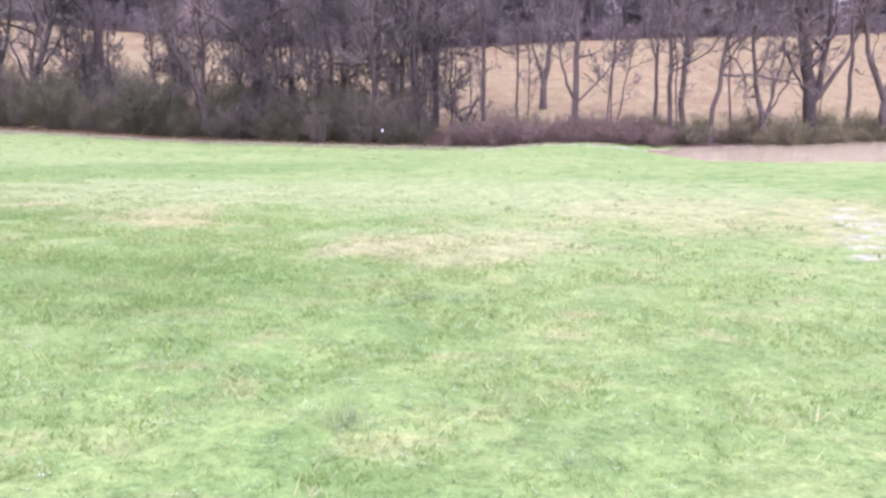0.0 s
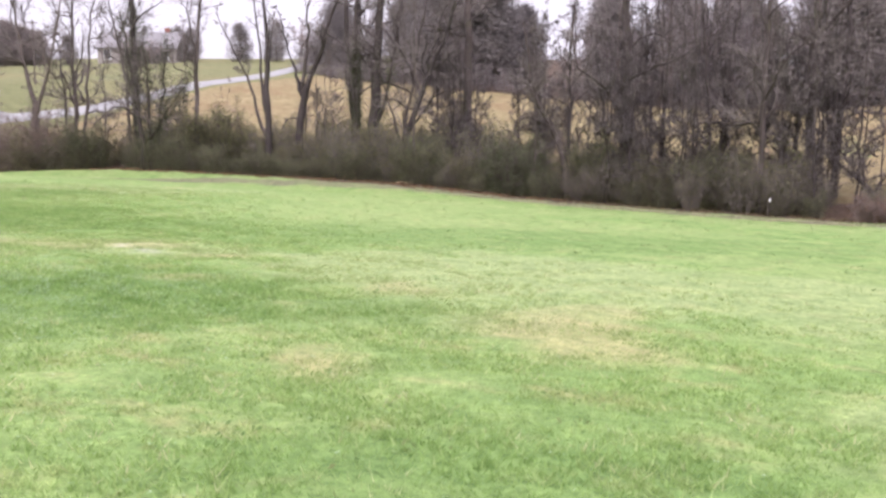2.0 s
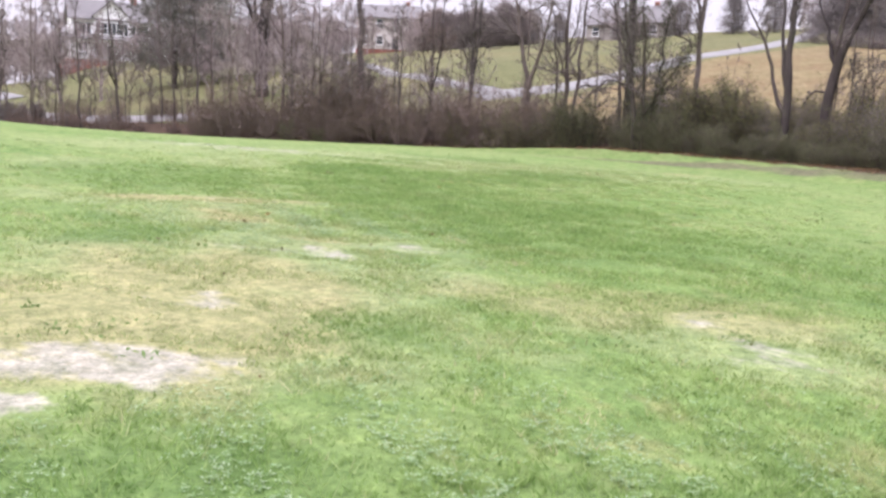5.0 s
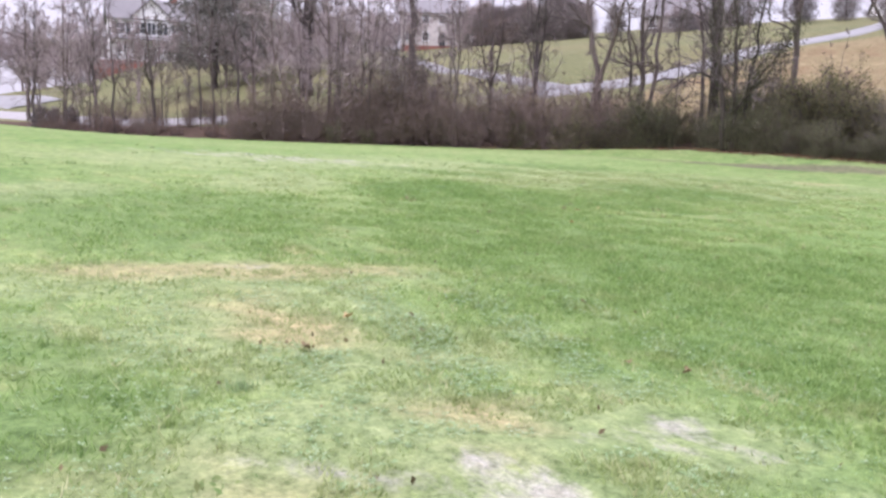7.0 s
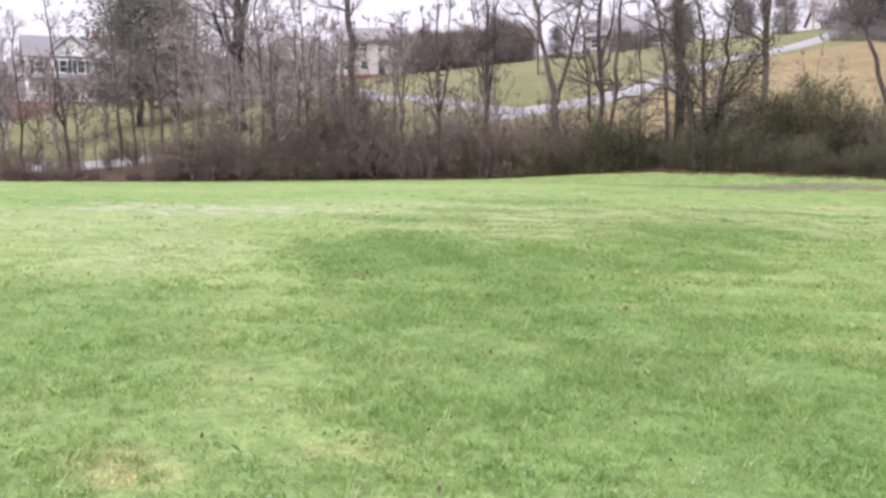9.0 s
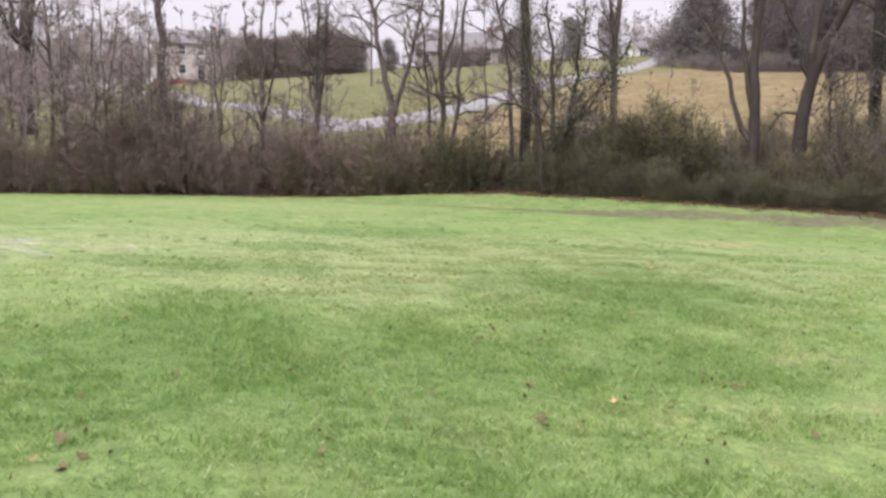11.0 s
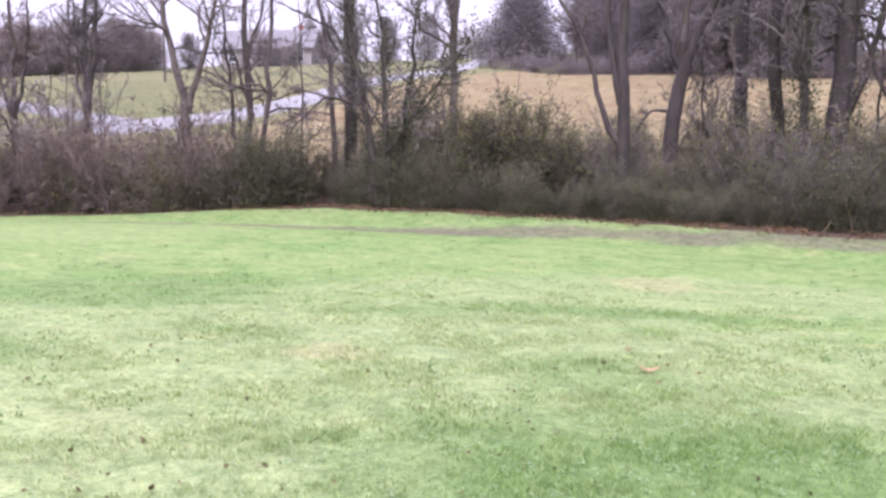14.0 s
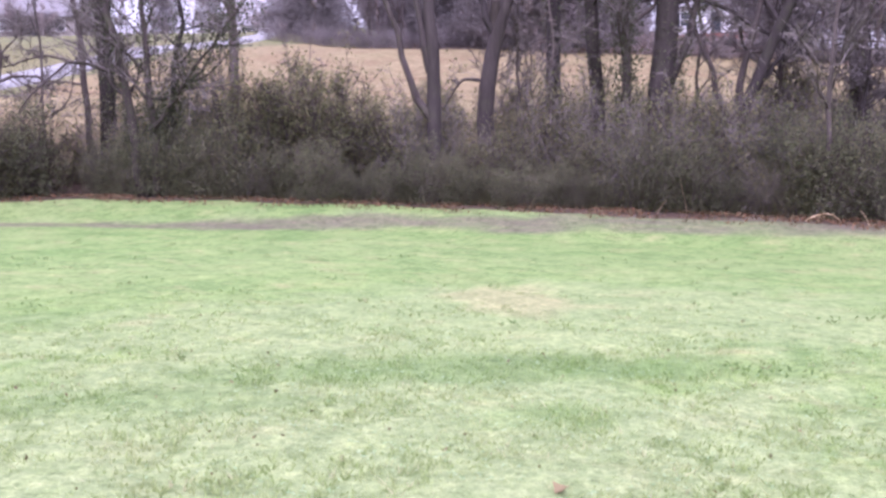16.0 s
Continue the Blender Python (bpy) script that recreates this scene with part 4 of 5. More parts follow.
def clump(seed, x, d, h, w, n):
    """Places for n shrubs that together make one domed mound of height h and width w."""
    r = np.random.RandomState(seed)
    out = []
    for i in range(n):
        u = (i + 0.5) / n * 2 - 1 + r.uniform(-0.15, 0.15)
        px, pd = x + u * w * 0.42, d + r.uniform(-0.7, 0.7)
        k = h * (1 - 0.42 * u * u) * r.uniform(0.82, 1.05)
        out.append((px, float(edge_y(px)) + pd, r.uniform(0, 360), k / 2.6))
    return out


def clumps(seed, rows):
    return [p for i, row in enumerate(rows) for p in clump(seed + i, *row)]


def scaled(places, k):
    return [(x, y, t, s * k) for x, y, t, s in places]


ever = [shrub(100 + i, 7000, LEAF_BUSH, 2.8, 1.9, 22, "dense dark evergreen shrub at the edge of the wood", "evergreen_shrub", 0.034, BARK, group="evergreen shrubs") for i in range(3)]
spread(ever, clumps(500, [(-49.7, 2.0, 3.3, 3.0, 4), (-45.0, 1.9, 2.3, 4.6, 7), (-42.0, 2.2, 2.6, 5.0, 7), (-39.0, 1.2, 1.9, 5.0, 6), (-34.9, 0.9, 1.7, 3.4, 5), (-31.6, 1.1, 1.6, 3.0, 4), (-28.2, 2.0, 2.7, 2.4, 3), (-23.6, 2.5, 2.8, 3.4, 5), (-12.6, 2.5, 3.3, 2.8, 4), (-6.0, 2.6, 2.9, 8.0, 8)]) + scaled(spots(17, 52, -46, -1, 1.1, 2.8, 0.9), 0.46) + scaled(spots(23, 12, -66, -50, 0.8, 3.0, 1.4), 0.5))
oliv = [shrub(110 + i, 3600, LEAF_OLIVE, 2.8, 1.5, 20, "tall loose olive-green shrub with thin leaves", "olive_shrub", 0.034, BARK, group="olive shrubs") for i in range(2)]
spread(oliv, clumps(520, [(-39.6, 3.2, 4.1, 6.6, 13), (-36.2, 3.0, 2.9, 2.4, 3), (-33.0, 2.0, 2.1, 3.8, 5), (-32.5, 3.2, 2.9, 1.8, 2), (-30.5, 2.2, 2.0, 2.2, 3), (-27.2, 3.2, 3.1, 1.8, 2), (-25.6, 2.2, 2.0, 2.4, 3), (-20.5, 2.4, 1.9, 3.0, 4), (-9.3, 2.2, 2.4, 3.0, 4)]) + scaled(spots(24, 14, -64, -48, 0.8, 5.0, 1.3), 0.8))
loose = [shrub(112 + i, 1700, LEAF_OLIVE, 2.8, 1.5, 16, "thin open olive shrub with scattered leaves", "olive_shrub", 0.036, TWIG, group="olive shrubs") for i in range(2)]
spread(loose, scaled(spots(31, 26, -37.5, -15, 2.0, 5.0, 1.1), 1.05) + scaled(spots(35, 26, -37, -20, 4.5, 9.0, 1.2), 1.1) + scaled(spots(32, 8, -48, -43, 2.5, 6.0, 1.1), 1.15) + scaled(spots(33, 10, -15, -1, 2.0, 6.0, 1.1), 1.1) + scaled(spots(36, 26, -1, 12, 1.5, 5.5, 0.9), 0.55))
fresh = [shrub(115, 5200, LEAF_GREEN, 2.8, 1.8, 20, "leafy green shrub among bare trunks", "green_shrub", 0.036, BARK, group="green shrubs")]
spread(fresh, clumps(540, [(-17.2, 2.4, 3.1, 4.4, 6), (-24.8, 2.8, 2.7, 2.0, 2), (-18.6, 2.8, 2.9, 3.0, 2)]))
redb = [shrub(120 + i, 420, LEAF_DRY, 2.8, 1.7, 22, "thicket of bare reddish-brown twigs", "twiggy_shrub", 0.035, TWIG_RED, "twiggy shrubs") for i in range(3)]
spread(redb, scaled(spots(19, 24, -86, -68, 1.0, 8.0, 1.2), 0.7) + [(x, y, t, 1.05 * q ** 2.4) for x, y, t, q in spots(3, 46, -70, -50.5, 0.6, 5.0, 1.0)] + clumps(560, [(-64.0, 2.2, 4.8, 3.4, 9), (-57.5, 3.0, 3.6, 2.6, 4), (-52.5, 3.2, 3.4, 2.2, 3), (-70.0, 2.5, 3.2, 3.0, 4)]))
bare = [shrub(130 + i, 900, LEAF_OLIVE, 2.8, 1.5, 22, "tangle of bare grey-brown brush", "bare_brush", 0.035, TWIG_BRUSH, "bare brush") for i in range(3)]
spread(bare, scaled(spots(4, 14, -46, -14, 1.0, 4.5, 1.4), 0.62) + scaled(spots(14, 32, -14, -1.5, 0.9, 6.0, 1.0), 0.95) + scaled(spots(25, 9, -68, -50, 1.0, 5.5, 1.4), 0.8))
lowb = [shrub(140 + i, 420, LEAF_RUST, 1.35, 1.1, 26, "low purple-brown brush along the meadow edge", "low_brush", 0.035, TWIG_RED, "low brush") for i in range(2)]
spread(lowb, scaled(spots(5, 46, 0.5, 11.5, -0.8, 3.0, 0.7), 0.9) + scaled(spots(6, 22, -86, -67, 0.4, 3.4, 1.1), 0.7))
spread([shrub(150, 2200, LEAF_OLIVE, 1.25, 1.2, 12, "low grey-green shrub beneath bare trees", "green_shrub", 0.034, group="green shrubs")], scaled(spots(7, 44, 10, 33, 0.4, 4.2, 0.8), 1.05))


def sapling(seed, h, label, twig=TWIG):
    return tree(0, 0, [pole(h, h * 0.0062, (0.3, 0.1), 0.25)], label, seed, BARK_PALE, twig, 12, 0.2, 0.17, (5, 4), sides=5, name="sapling", group="saplings")


saps = [sapling(200 + i, 8.5 + i, "thin bare sapling in the brush") for i in range(4)]
spread(saps, spots(9, 16, -86, -62, 1.8, 7.0, 1.1) + spots(12, 5, -62, -48, 1.8, 7.0, 1.6) + spots(10, 22, -34, 26, 1.5, 8.0, 1.0))
# their twigs take the pale colour that has the haze in it
hazy = [tree(0, 0, [pole(11 + i, 0.08, (0.4, 0.2), 0.25), pole(9 + i, 0.06, (-0.9, 0.4), 0.2, (0.3, 0.1))], "thin leafless tree with a haze of fine twigs", 230 + i, BARK_PALE, TWIG_HAZED, 12, 0.2, 0.24, (5, 4), sides=5, twigs=0.010, name="twiggy_tree", group="twiggy trees", slim=True) for i in range(2)]
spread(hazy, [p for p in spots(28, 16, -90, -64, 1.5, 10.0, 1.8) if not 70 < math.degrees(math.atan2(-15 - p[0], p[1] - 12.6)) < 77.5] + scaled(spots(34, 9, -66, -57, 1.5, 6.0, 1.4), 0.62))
thick = [tree(0, 0, [pole(10 + 2 * i, 0.08, (0.5, 0.2), 0.3), pole(9 + i, 0.06, (-0.8, 0.3), 0.2, (0.3, 0.2))], "dense dark thicket of twigs and vines", 220 + i, BARK_DARK, TWIG_DARK, 15, 0.1, 0.16, (6, 5), sides=5, twigs=0.011, name="thicket", group="thicket of saplings") for i in range(2)]
spread(thick, spots(15, 19, -13, 0.5, 1.5, 8.5, 0.9) + spots(16, 10, -25, -13, 3, 9, 1.2))


wands = [tree(0, 0, [pole(5.6 + i, 0.034, (0.5, 0.2), 0.3), pole(4.6 + i, 0.028, (-0.7, 0.4), -0.25, (0.25, 0.1)), pole(3.8 + i, 0.024, (0.9, -0.5), 0.2, (-0.2, 0.2))], "clump of slender bare stems with fine brown twigs", 240 + i, BARK_PALE, TWIG_VEIL, 8, 0.3, 0.15, (2, 2), sides=4, twigs=0.006, name="twiggy_sapling", group="slender saplings", slim=True) for i in range(3)]
spread(wands, spots(41, 13, -84, -66, 1.0, 7.0, 1.6) + spots(42, 16, -66, -47, 1.2, 6.0, 1.6) + spots(43, 6, -47, -30, 2.5, 7.0, 1.5))


def cedar(seed, h, w, n, label, name="cedar", base=0.06, material=LEAF_CEDAR_HAZED, cone=0.0):
    """A dark conifer: a trunk, whorls of boughs and short sprays."""
    rng = np.random.RandomState(seed)
    root = thing(name, pose(0, 0, 0), label, "tree", "evergreens on the hill")
    p, r = stem_path(rng, pole(h, h * 0.022, (0.1, 0.1), 0.1))
    b, rb = sprout(rng, p[None], r[None], 160, base, 68, 0.0001, 3, 0.1, 0.02)
    f = (b[:, 0, 2] / h).clip(0, 1)
    reach = w * 0.5 * np.sqrt(np.clip(1 - f ** 2.2, 0.02, 1)) * (0.55 + 0.45 * smooth(0.0, 0.16, f)) * rng.uniform(0.75, 1.15, len(f))
    if cone:
        reach = w * 0.5 * (np.clip(1 - f, 0.02, 1) ** cone) * rng.uniform(0.8, 1.12, len(f))
    a = rng.uniform(0, 2 * math.pi, len(f))
    out = np.stack([np.cos(a), np.sin(a), rng.uniform(-0.05, 0.4, len(f))], 1) * reach[:, None]
    k = np.linspace(0, 1, 4)[None, :, None]
    b = b[:, :1] + out[:, None] * k
    mesh_object("trunk", *joined([pieces(p[None], r[None], 6), pieces(b, rb, 3)]), BARK_DARK, root)
    i = rng.randint(0, len(b), n)
    t = np.sqrt(rng.uniform(0.05, 1, (n, 1)))
    c = b[i, 0] * (1 - t) + b[i, 3] * t + rng.normal(size=(n, 3)) * (0.14 * w * 0.5 * t + 0.1)
    mesh_object("crown", *leafage(rng, c, 0.0075 * h + 0.035, 0.05, 1.6), material, root)
    return root


# wood above the straw-coloured slope
far = [tree(0, 0, [pole(13 + i, 0.2, (0.4, 0), 0.2)], "leafless tree of the wood on the hill", 300 + i, BARK_PALE, TWIG_WOOD, 18, 0.1, 0.26, (5, 5), sides=5, twigs=0.02, slim=True, name="wood_tree", group="wood on the hill") for i in range(4)]
rng = np.random.RandomState(77)
places = []
for i in range(92):
    x = rng.uniform(-45, -31.5) if i < 16 else rng.uniform(-23, 62)
    places.append((x, float(np.interp(x, TOP_X, TOP_Y)) + 1.0 + rng.uniform(0, 1) ** 1.4 * 26, rng.uniform(0, 360), rng.uniform(0.5, 0.76) + 0.1 * math.sin(x * 0.45) + 0.3 * float(smooth(-20, -6, x))))
places += [(rng.uniform(-57, -45), rng.uniform(107, 126), rng.uniform(0, 360), rng.uniform(0.6, 0.8)) for _ in range(14)]
spread(far, places)
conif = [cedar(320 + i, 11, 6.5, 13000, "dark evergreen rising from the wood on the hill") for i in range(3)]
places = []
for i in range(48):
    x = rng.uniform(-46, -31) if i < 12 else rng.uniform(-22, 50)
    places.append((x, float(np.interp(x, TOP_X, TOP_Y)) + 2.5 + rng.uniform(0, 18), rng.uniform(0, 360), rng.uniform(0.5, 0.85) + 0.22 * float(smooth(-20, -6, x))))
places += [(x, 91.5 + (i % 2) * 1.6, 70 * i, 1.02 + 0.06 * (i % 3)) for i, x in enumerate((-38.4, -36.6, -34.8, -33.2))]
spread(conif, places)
under = [shrub(330 + i, 700, LEAF_CEDAR_HAZED, 2.6, 2.0, 14, "dark undergrowth along the top of the slope", "undergrowth", 0.07, TWIG_WOOD, "undergrowth") for i in range(2)]
spread(under, [(x, float(np.interp(x, TOP_X, TOP_Y)) + rng.uniform(0.5, 4.0), rng.uniform(0, 360), rng.uniform(0.7, 1.2)) for x in np.linspace(-46, 60, 56)] + [(x, float(np.interp(x, TOP_X, TOP_Y)) + rng.uniform(1.0, 3.0), rng.uniform(0, 360), rng.uniform(0.5, 0.8)) for x in np.linspace(-64, -46.5, 26)])
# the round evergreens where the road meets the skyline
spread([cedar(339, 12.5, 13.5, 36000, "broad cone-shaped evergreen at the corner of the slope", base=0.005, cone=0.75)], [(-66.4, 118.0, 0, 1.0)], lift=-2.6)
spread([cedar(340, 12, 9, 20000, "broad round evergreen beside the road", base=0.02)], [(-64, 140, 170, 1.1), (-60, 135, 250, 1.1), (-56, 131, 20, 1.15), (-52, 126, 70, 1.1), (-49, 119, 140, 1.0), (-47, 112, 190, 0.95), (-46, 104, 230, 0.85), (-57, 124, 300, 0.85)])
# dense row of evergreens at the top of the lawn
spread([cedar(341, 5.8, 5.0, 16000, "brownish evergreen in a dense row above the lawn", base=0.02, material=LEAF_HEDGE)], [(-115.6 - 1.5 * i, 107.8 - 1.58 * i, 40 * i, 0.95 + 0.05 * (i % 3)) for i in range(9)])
# bare trees and small evergreens about the houses
places = []
for i in range(420):
    x, y = rng.uniform(-190, -70), rng.uniform(30, 152)
    drive = abs(y - (58 + max(0, -x - 80) * 0.35)) < 3.0
    lawn = math.degrees(math.atan2(-21.7 - x, y - 17.8)) < 47.5
    if not lawn and not drive and math.hypot(x + 121, y - 102) > 11 and math.hypot(x + 126, y - 44) > 10 and y - float(edge_y(x)) > 9 and not 40 < math.degrees(math.atan2(-24 - x, y - 21)) < 55 and len(places) < 75:
        places.append((x, y, rng.uniform(0, 360), rng.uniform(0.6, 1.05)))
for i in range(60):
    a, d = radians(rng.uniform(60, 86)), rng.uniform(82, 165)
    x, y = -15 - d * math.sin(a), 12.6 + d * math.cos(a)
    front = 58 < math.degrees(a) < 77 and d < 116
    if not front and math.hypot(x + 128, y - 46) > 9 and abs(y - (58 + max(0, -x - 80) * 0.35)) > 3.0 and y > 34:
        places.append((x, y, rng.uniform(0, 360), rng.uniform(0.7, 1.15)))
for i in range(22):
    a, d = radians(rng.uniform(78, 89)), rng.uniform(140, 190)
    places.append((-15 - d * math.sin(a), 12.6 + d * math.cos(a), rng.uniform(0, 360), rng.uniform(1.3, 1.9)))


def broad(seed):
    """A wide, low-branching bare tree whose fine twigs run together at a distance."""
    r = np.random.RandomState(seed)
    stems = [pole(8.5, 0.16, (0.3, 0), 0.2)]
    for i in range(6):
        a, z0, s, h = i * 1.05 + r.uniform(-0.3, 0.3), r.uniform(0.8, 3.0), r.uniform(2.6, 4.2), r.uniform(5.5, 9.5)
        stems.append(limb(z0, 0.085, (math.cos(a) * s * 0.4, math.sin(a) * s * 0.4, z0 + (h - z0) * 0.35), (math.cos(a) * s * 0.8, math.sin(a) * s * 0.8, z0 + (h - z0) * 0.7), (math.cos(a) * s, math.sin(a) * s, h)))
    return tree(0, 0, stems, "bare reddish-brown tree near the houses", seed, TWIG_HAZED, TWIG_HAZED, 7, 0.15, 0.26, (4, 4), sides=5, twigs=0.017, name="yard_tree", group="bare trees near the houses", slim=True)


places += [(-85, 143, 40, 0.9), (-90, 146, 130, 0.8), (-131, 86, 100, 0.9), (-136, 82, 200, 0.95), (-101, 112, 20, 0.55), (-97, 113, 130, 0.5)]
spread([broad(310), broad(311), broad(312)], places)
spread([cedar(344, 14, 11, 12000, "tall loose grey-green pine behind the strip", "pine", 0.12, LEAF_PINE_HAZED)], [(-98, 42, 0, 1.0), (-103, 47, 90, 0.9)])
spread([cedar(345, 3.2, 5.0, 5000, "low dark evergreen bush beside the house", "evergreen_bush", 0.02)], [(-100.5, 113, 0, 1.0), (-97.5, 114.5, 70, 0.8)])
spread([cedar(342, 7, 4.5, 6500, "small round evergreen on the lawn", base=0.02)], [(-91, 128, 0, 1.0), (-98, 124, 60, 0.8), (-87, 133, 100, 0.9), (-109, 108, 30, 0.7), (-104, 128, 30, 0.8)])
# bushes by the lane at the western end
spread([cedar(343, 2.1, 1.5, 2200, "small dark evergreen bush beside the lane", "evergreen_bush", 0.02)], [(-86.6, 24.0, 0, 1.0), (-85.9, 24.9, 50, 0.8), (-84.9, 26.0, 120, 0.75)])


# ---- roads, water ----
def strip(name, points, width, material, label, category, lift=0.05):
    """A road laid on the land along a smooth line."""
    p = np.array(points, float)
    s = np.concatenate([[0], np.cumsum(np.linalg.norm(np.diff(p, axis=0), axis=1))])
    q = np.arange(0, s[-1], 0.7)
    c = np.stack([np.interp(q, s, p[:, 0]), np.interp(q, s, p[:, 1])], 1)
    for _ in range(14):
        c[1:-1] = (c[:-2] + 2 * c[1:-1] + c[2:]) / 4
    t = unit(np.gradient(c, axis=0))
    nrm = np.stack([-t[:, 1], t[:, 0]], 1)
    cols = np.linspace(-0.5, 0.5, 9)
    ragged = 0.08 * ripple(q, q * 0, 2.0, 4)
    xy = c[:, None] + nrm[:, None] * (cols[None, :, None] * (width + ragged[:, None, None]))
    z = land(xy[..., 0], xy[..., 1]) + lift + 0.05 * (0.25 - cols ** 2)[None] - 0.25 * (np.abs(cols) > 0.49)[None]
    n, m = z.shape
    i = (np.arange(n - 1)[:, None] * m + np.arange(m - 1)[None]).ravel()
    ob = mesh_object(name, np.concatenate([xy.reshape(-1, 2), z.reshape(-1, 1)], 1), np.stack([i, i + m, i + m + 1, i + 1], 1), material)
    return tagged(ob, label, category, kind="structure")


strip("road", [(-65.6, 56.2), (-65.0, 59.5), (-63.3, 63.5), (-62.7, 69), (-62.7, 76), (-63.0, 86), (-64.0, 96), (-66.5, 107), (-72, 120), (-79, 134), (-88, 150), (-102, 175)], 2.25, ASPHALT, "wet pale asphalt road climbing the hill", "road", 0.10)
strip("driveway", [(-64.0, 59.6), (-66.0, 58.4), (-69.4, 57.4), (-73.6, 56.3), (-80, 58), (-88, 61), (-100, 65), (-112, 70)], 1.8, ASPHALT, "narrow wet drive branching off the road", "road", 0.13)
strip("lane", [(-170, 12), (-130, 20.5), (-108, 23.5), (-94, 25.5), (-86, 28.5), (-80, 31.5), (-75.5, 35.5), (-71, 40)], 3.0, GRAVEL, "pale lane behind the western trees", "road", 0.12)
strip("parking_apron", [(-165, 24), (-140, 26.5), (-124, 28.0), (-113, 28.2)], 6.5, ASPHALT, "grey paved apron below the porch house", "road", 0.12)


def puddle():
    """Still water in the low corner of the meadow; its outline is where the ground comes through."""
    a = np.linspace(0, 2 * math.pi, 49)[:-1]
    r = 1 + 0.12 * np.sin(3 * a + 1) + 0.08 * np.sin(7 * a)
    v = [(23.5, 37, -1.15)] + [(23.5 + 19 * r[i] * math.cos(a[i]), 37 + 11 * r[i] * math.sin(a[i]), -1.15) for i in range(48)]
    f = [(0, 1 + i, 1 + (i + 1) % 48) for i in range(48)]
    return tagged(mesh_object("water", v, f, WATER, flat=True), "flooded hollow of brown water mirroring trees", "water", kind="structure")


puddle()


# ---- houses ----
def box(bm, x0, x1, y0, y1, z0, z1):
    m = Matrix.Translation(((x0 + x1) / 2, (y0 + y1) / 2, (z0 + z1) / 2)) @ Matrix.Diagonal((x1 - x0, y1 - y0, z1 - z0, 1))
    bmesh.ops.create_cube(bm, size=1, matrix=m)


def boxed(name, parent, material, *boxes, bevel=0.0, label=""):
    bm = bmesh.new()
    for b in boxes:
        box(bm, *b)
    if bevel:
        bmesh.ops.bevel(bm, geom=bm.edges[:], offset=bevel, segments=1, affect="EDGES")
    return part(name, bm, material, parent, label)


def gable_roof(name, parent, x0, x1, y0, y1, z, rise, material, along="x", over=0.45, thick=0.18):
    """A pitched roof with eaves, its ridge along x or y."""
    bm = bmesh.new()
    ym, xm = (y0 + y1) / 2, (x0 + x1) / 2
    for side in (-1, 1):
        if along == "x":
            e = y0 - over if side < 0 else y1 + over
            drop = rise * over / (ym - y0)
            p = [(x0 - over, e, z - drop), (x1 + over, e, z - drop), (x1 + over, ym, z + rise), (x0 - over, ym, z + rise)]
        else:
            e = x0 - over if side < 0 else x1 + over
            drop = rise * over / (xm - x0)
            p = [(e, y0 - over, z - drop), (e, y1 + over, z - drop), (xm, y1 + over, z + rise), (xm, y0 - over, z + rise)]
        lower = [bm.verts.new(q) for q in p]
        upper = [bm.verts.new((q[0], q[1], q[2] + thick)) for q in p]
        bm.faces.new(lower)
        bm.faces.new(upper[::-1])
        for i in range(4):
            bm.faces.new((lower[i], lower[(i + 1) % 4], upper[(i + 1) % 4], upper[i]))
    bmesh.ops.recalc_face_normals(bm, faces=bm.faces[:])
    return part(name, bm, material, parent)


def gable_wall(parent, x0, x1, y0, y1, z0, z1, rise, material, along="x"):
    """Walls of a block with its two gables, as one closed body."""
    bm = bmesh.new()
    ym, xm = (y0 + y1) / 2, (x0 + x1) / 2
    base = [bm.verts.new((x, y, z0)) for x, y in ((x0, y0), (x1, y0), (x1, y1), (x0, y1))]
    top = [bm.verts.new((x, y, z1)) for x, y in ((x0, y0), (x1, y0), (x1, y1), (x0, y1))]
    if along == "x":
        a, b = bm.verts.new((x0, ym, z1 + rise - 0.02)), bm.verts.new((x1, ym, z1 + rise - 0.02))
        bm.faces.new((base[0], base[1], top[1], top[0]))
        bm.faces.new((base[2], base[3], top[3], top[2]))
        bm.faces.new((base[1], base[2], top[2], b, top[1]))
        bm.faces.new((base[3], base[0], top[0], a, top[3]))
        bm.faces.new((top[0], top[1], b, a))
        bm.faces.new((top[2], top[3], a, b))
    else:
        a, b = bm.verts.new((xm, y0, z1 + rise - 0.02)), bm.verts.new((xm, y1, z1 + rise - 0.02))
        bm.faces.new((base[1], base[2], top[2], top[1]))
        bm.faces.new((base[3], base[0], top[0], top[3]))
        bm.faces.new((base[0], base[1], top[1], a, top[0]))
        bm.faces.new((base[2], base[3], top[3], b, top[2]))
        bm.faces.new((top[1], top[2], b, a))
        bm.faces.new((top[3], top[0], a, b))
    bm.faces.new(base[::-1])
    bmesh.ops.recalc_face_normals(bm, faces=bm.faces[:])
    return part("wall", bm, material, parent)


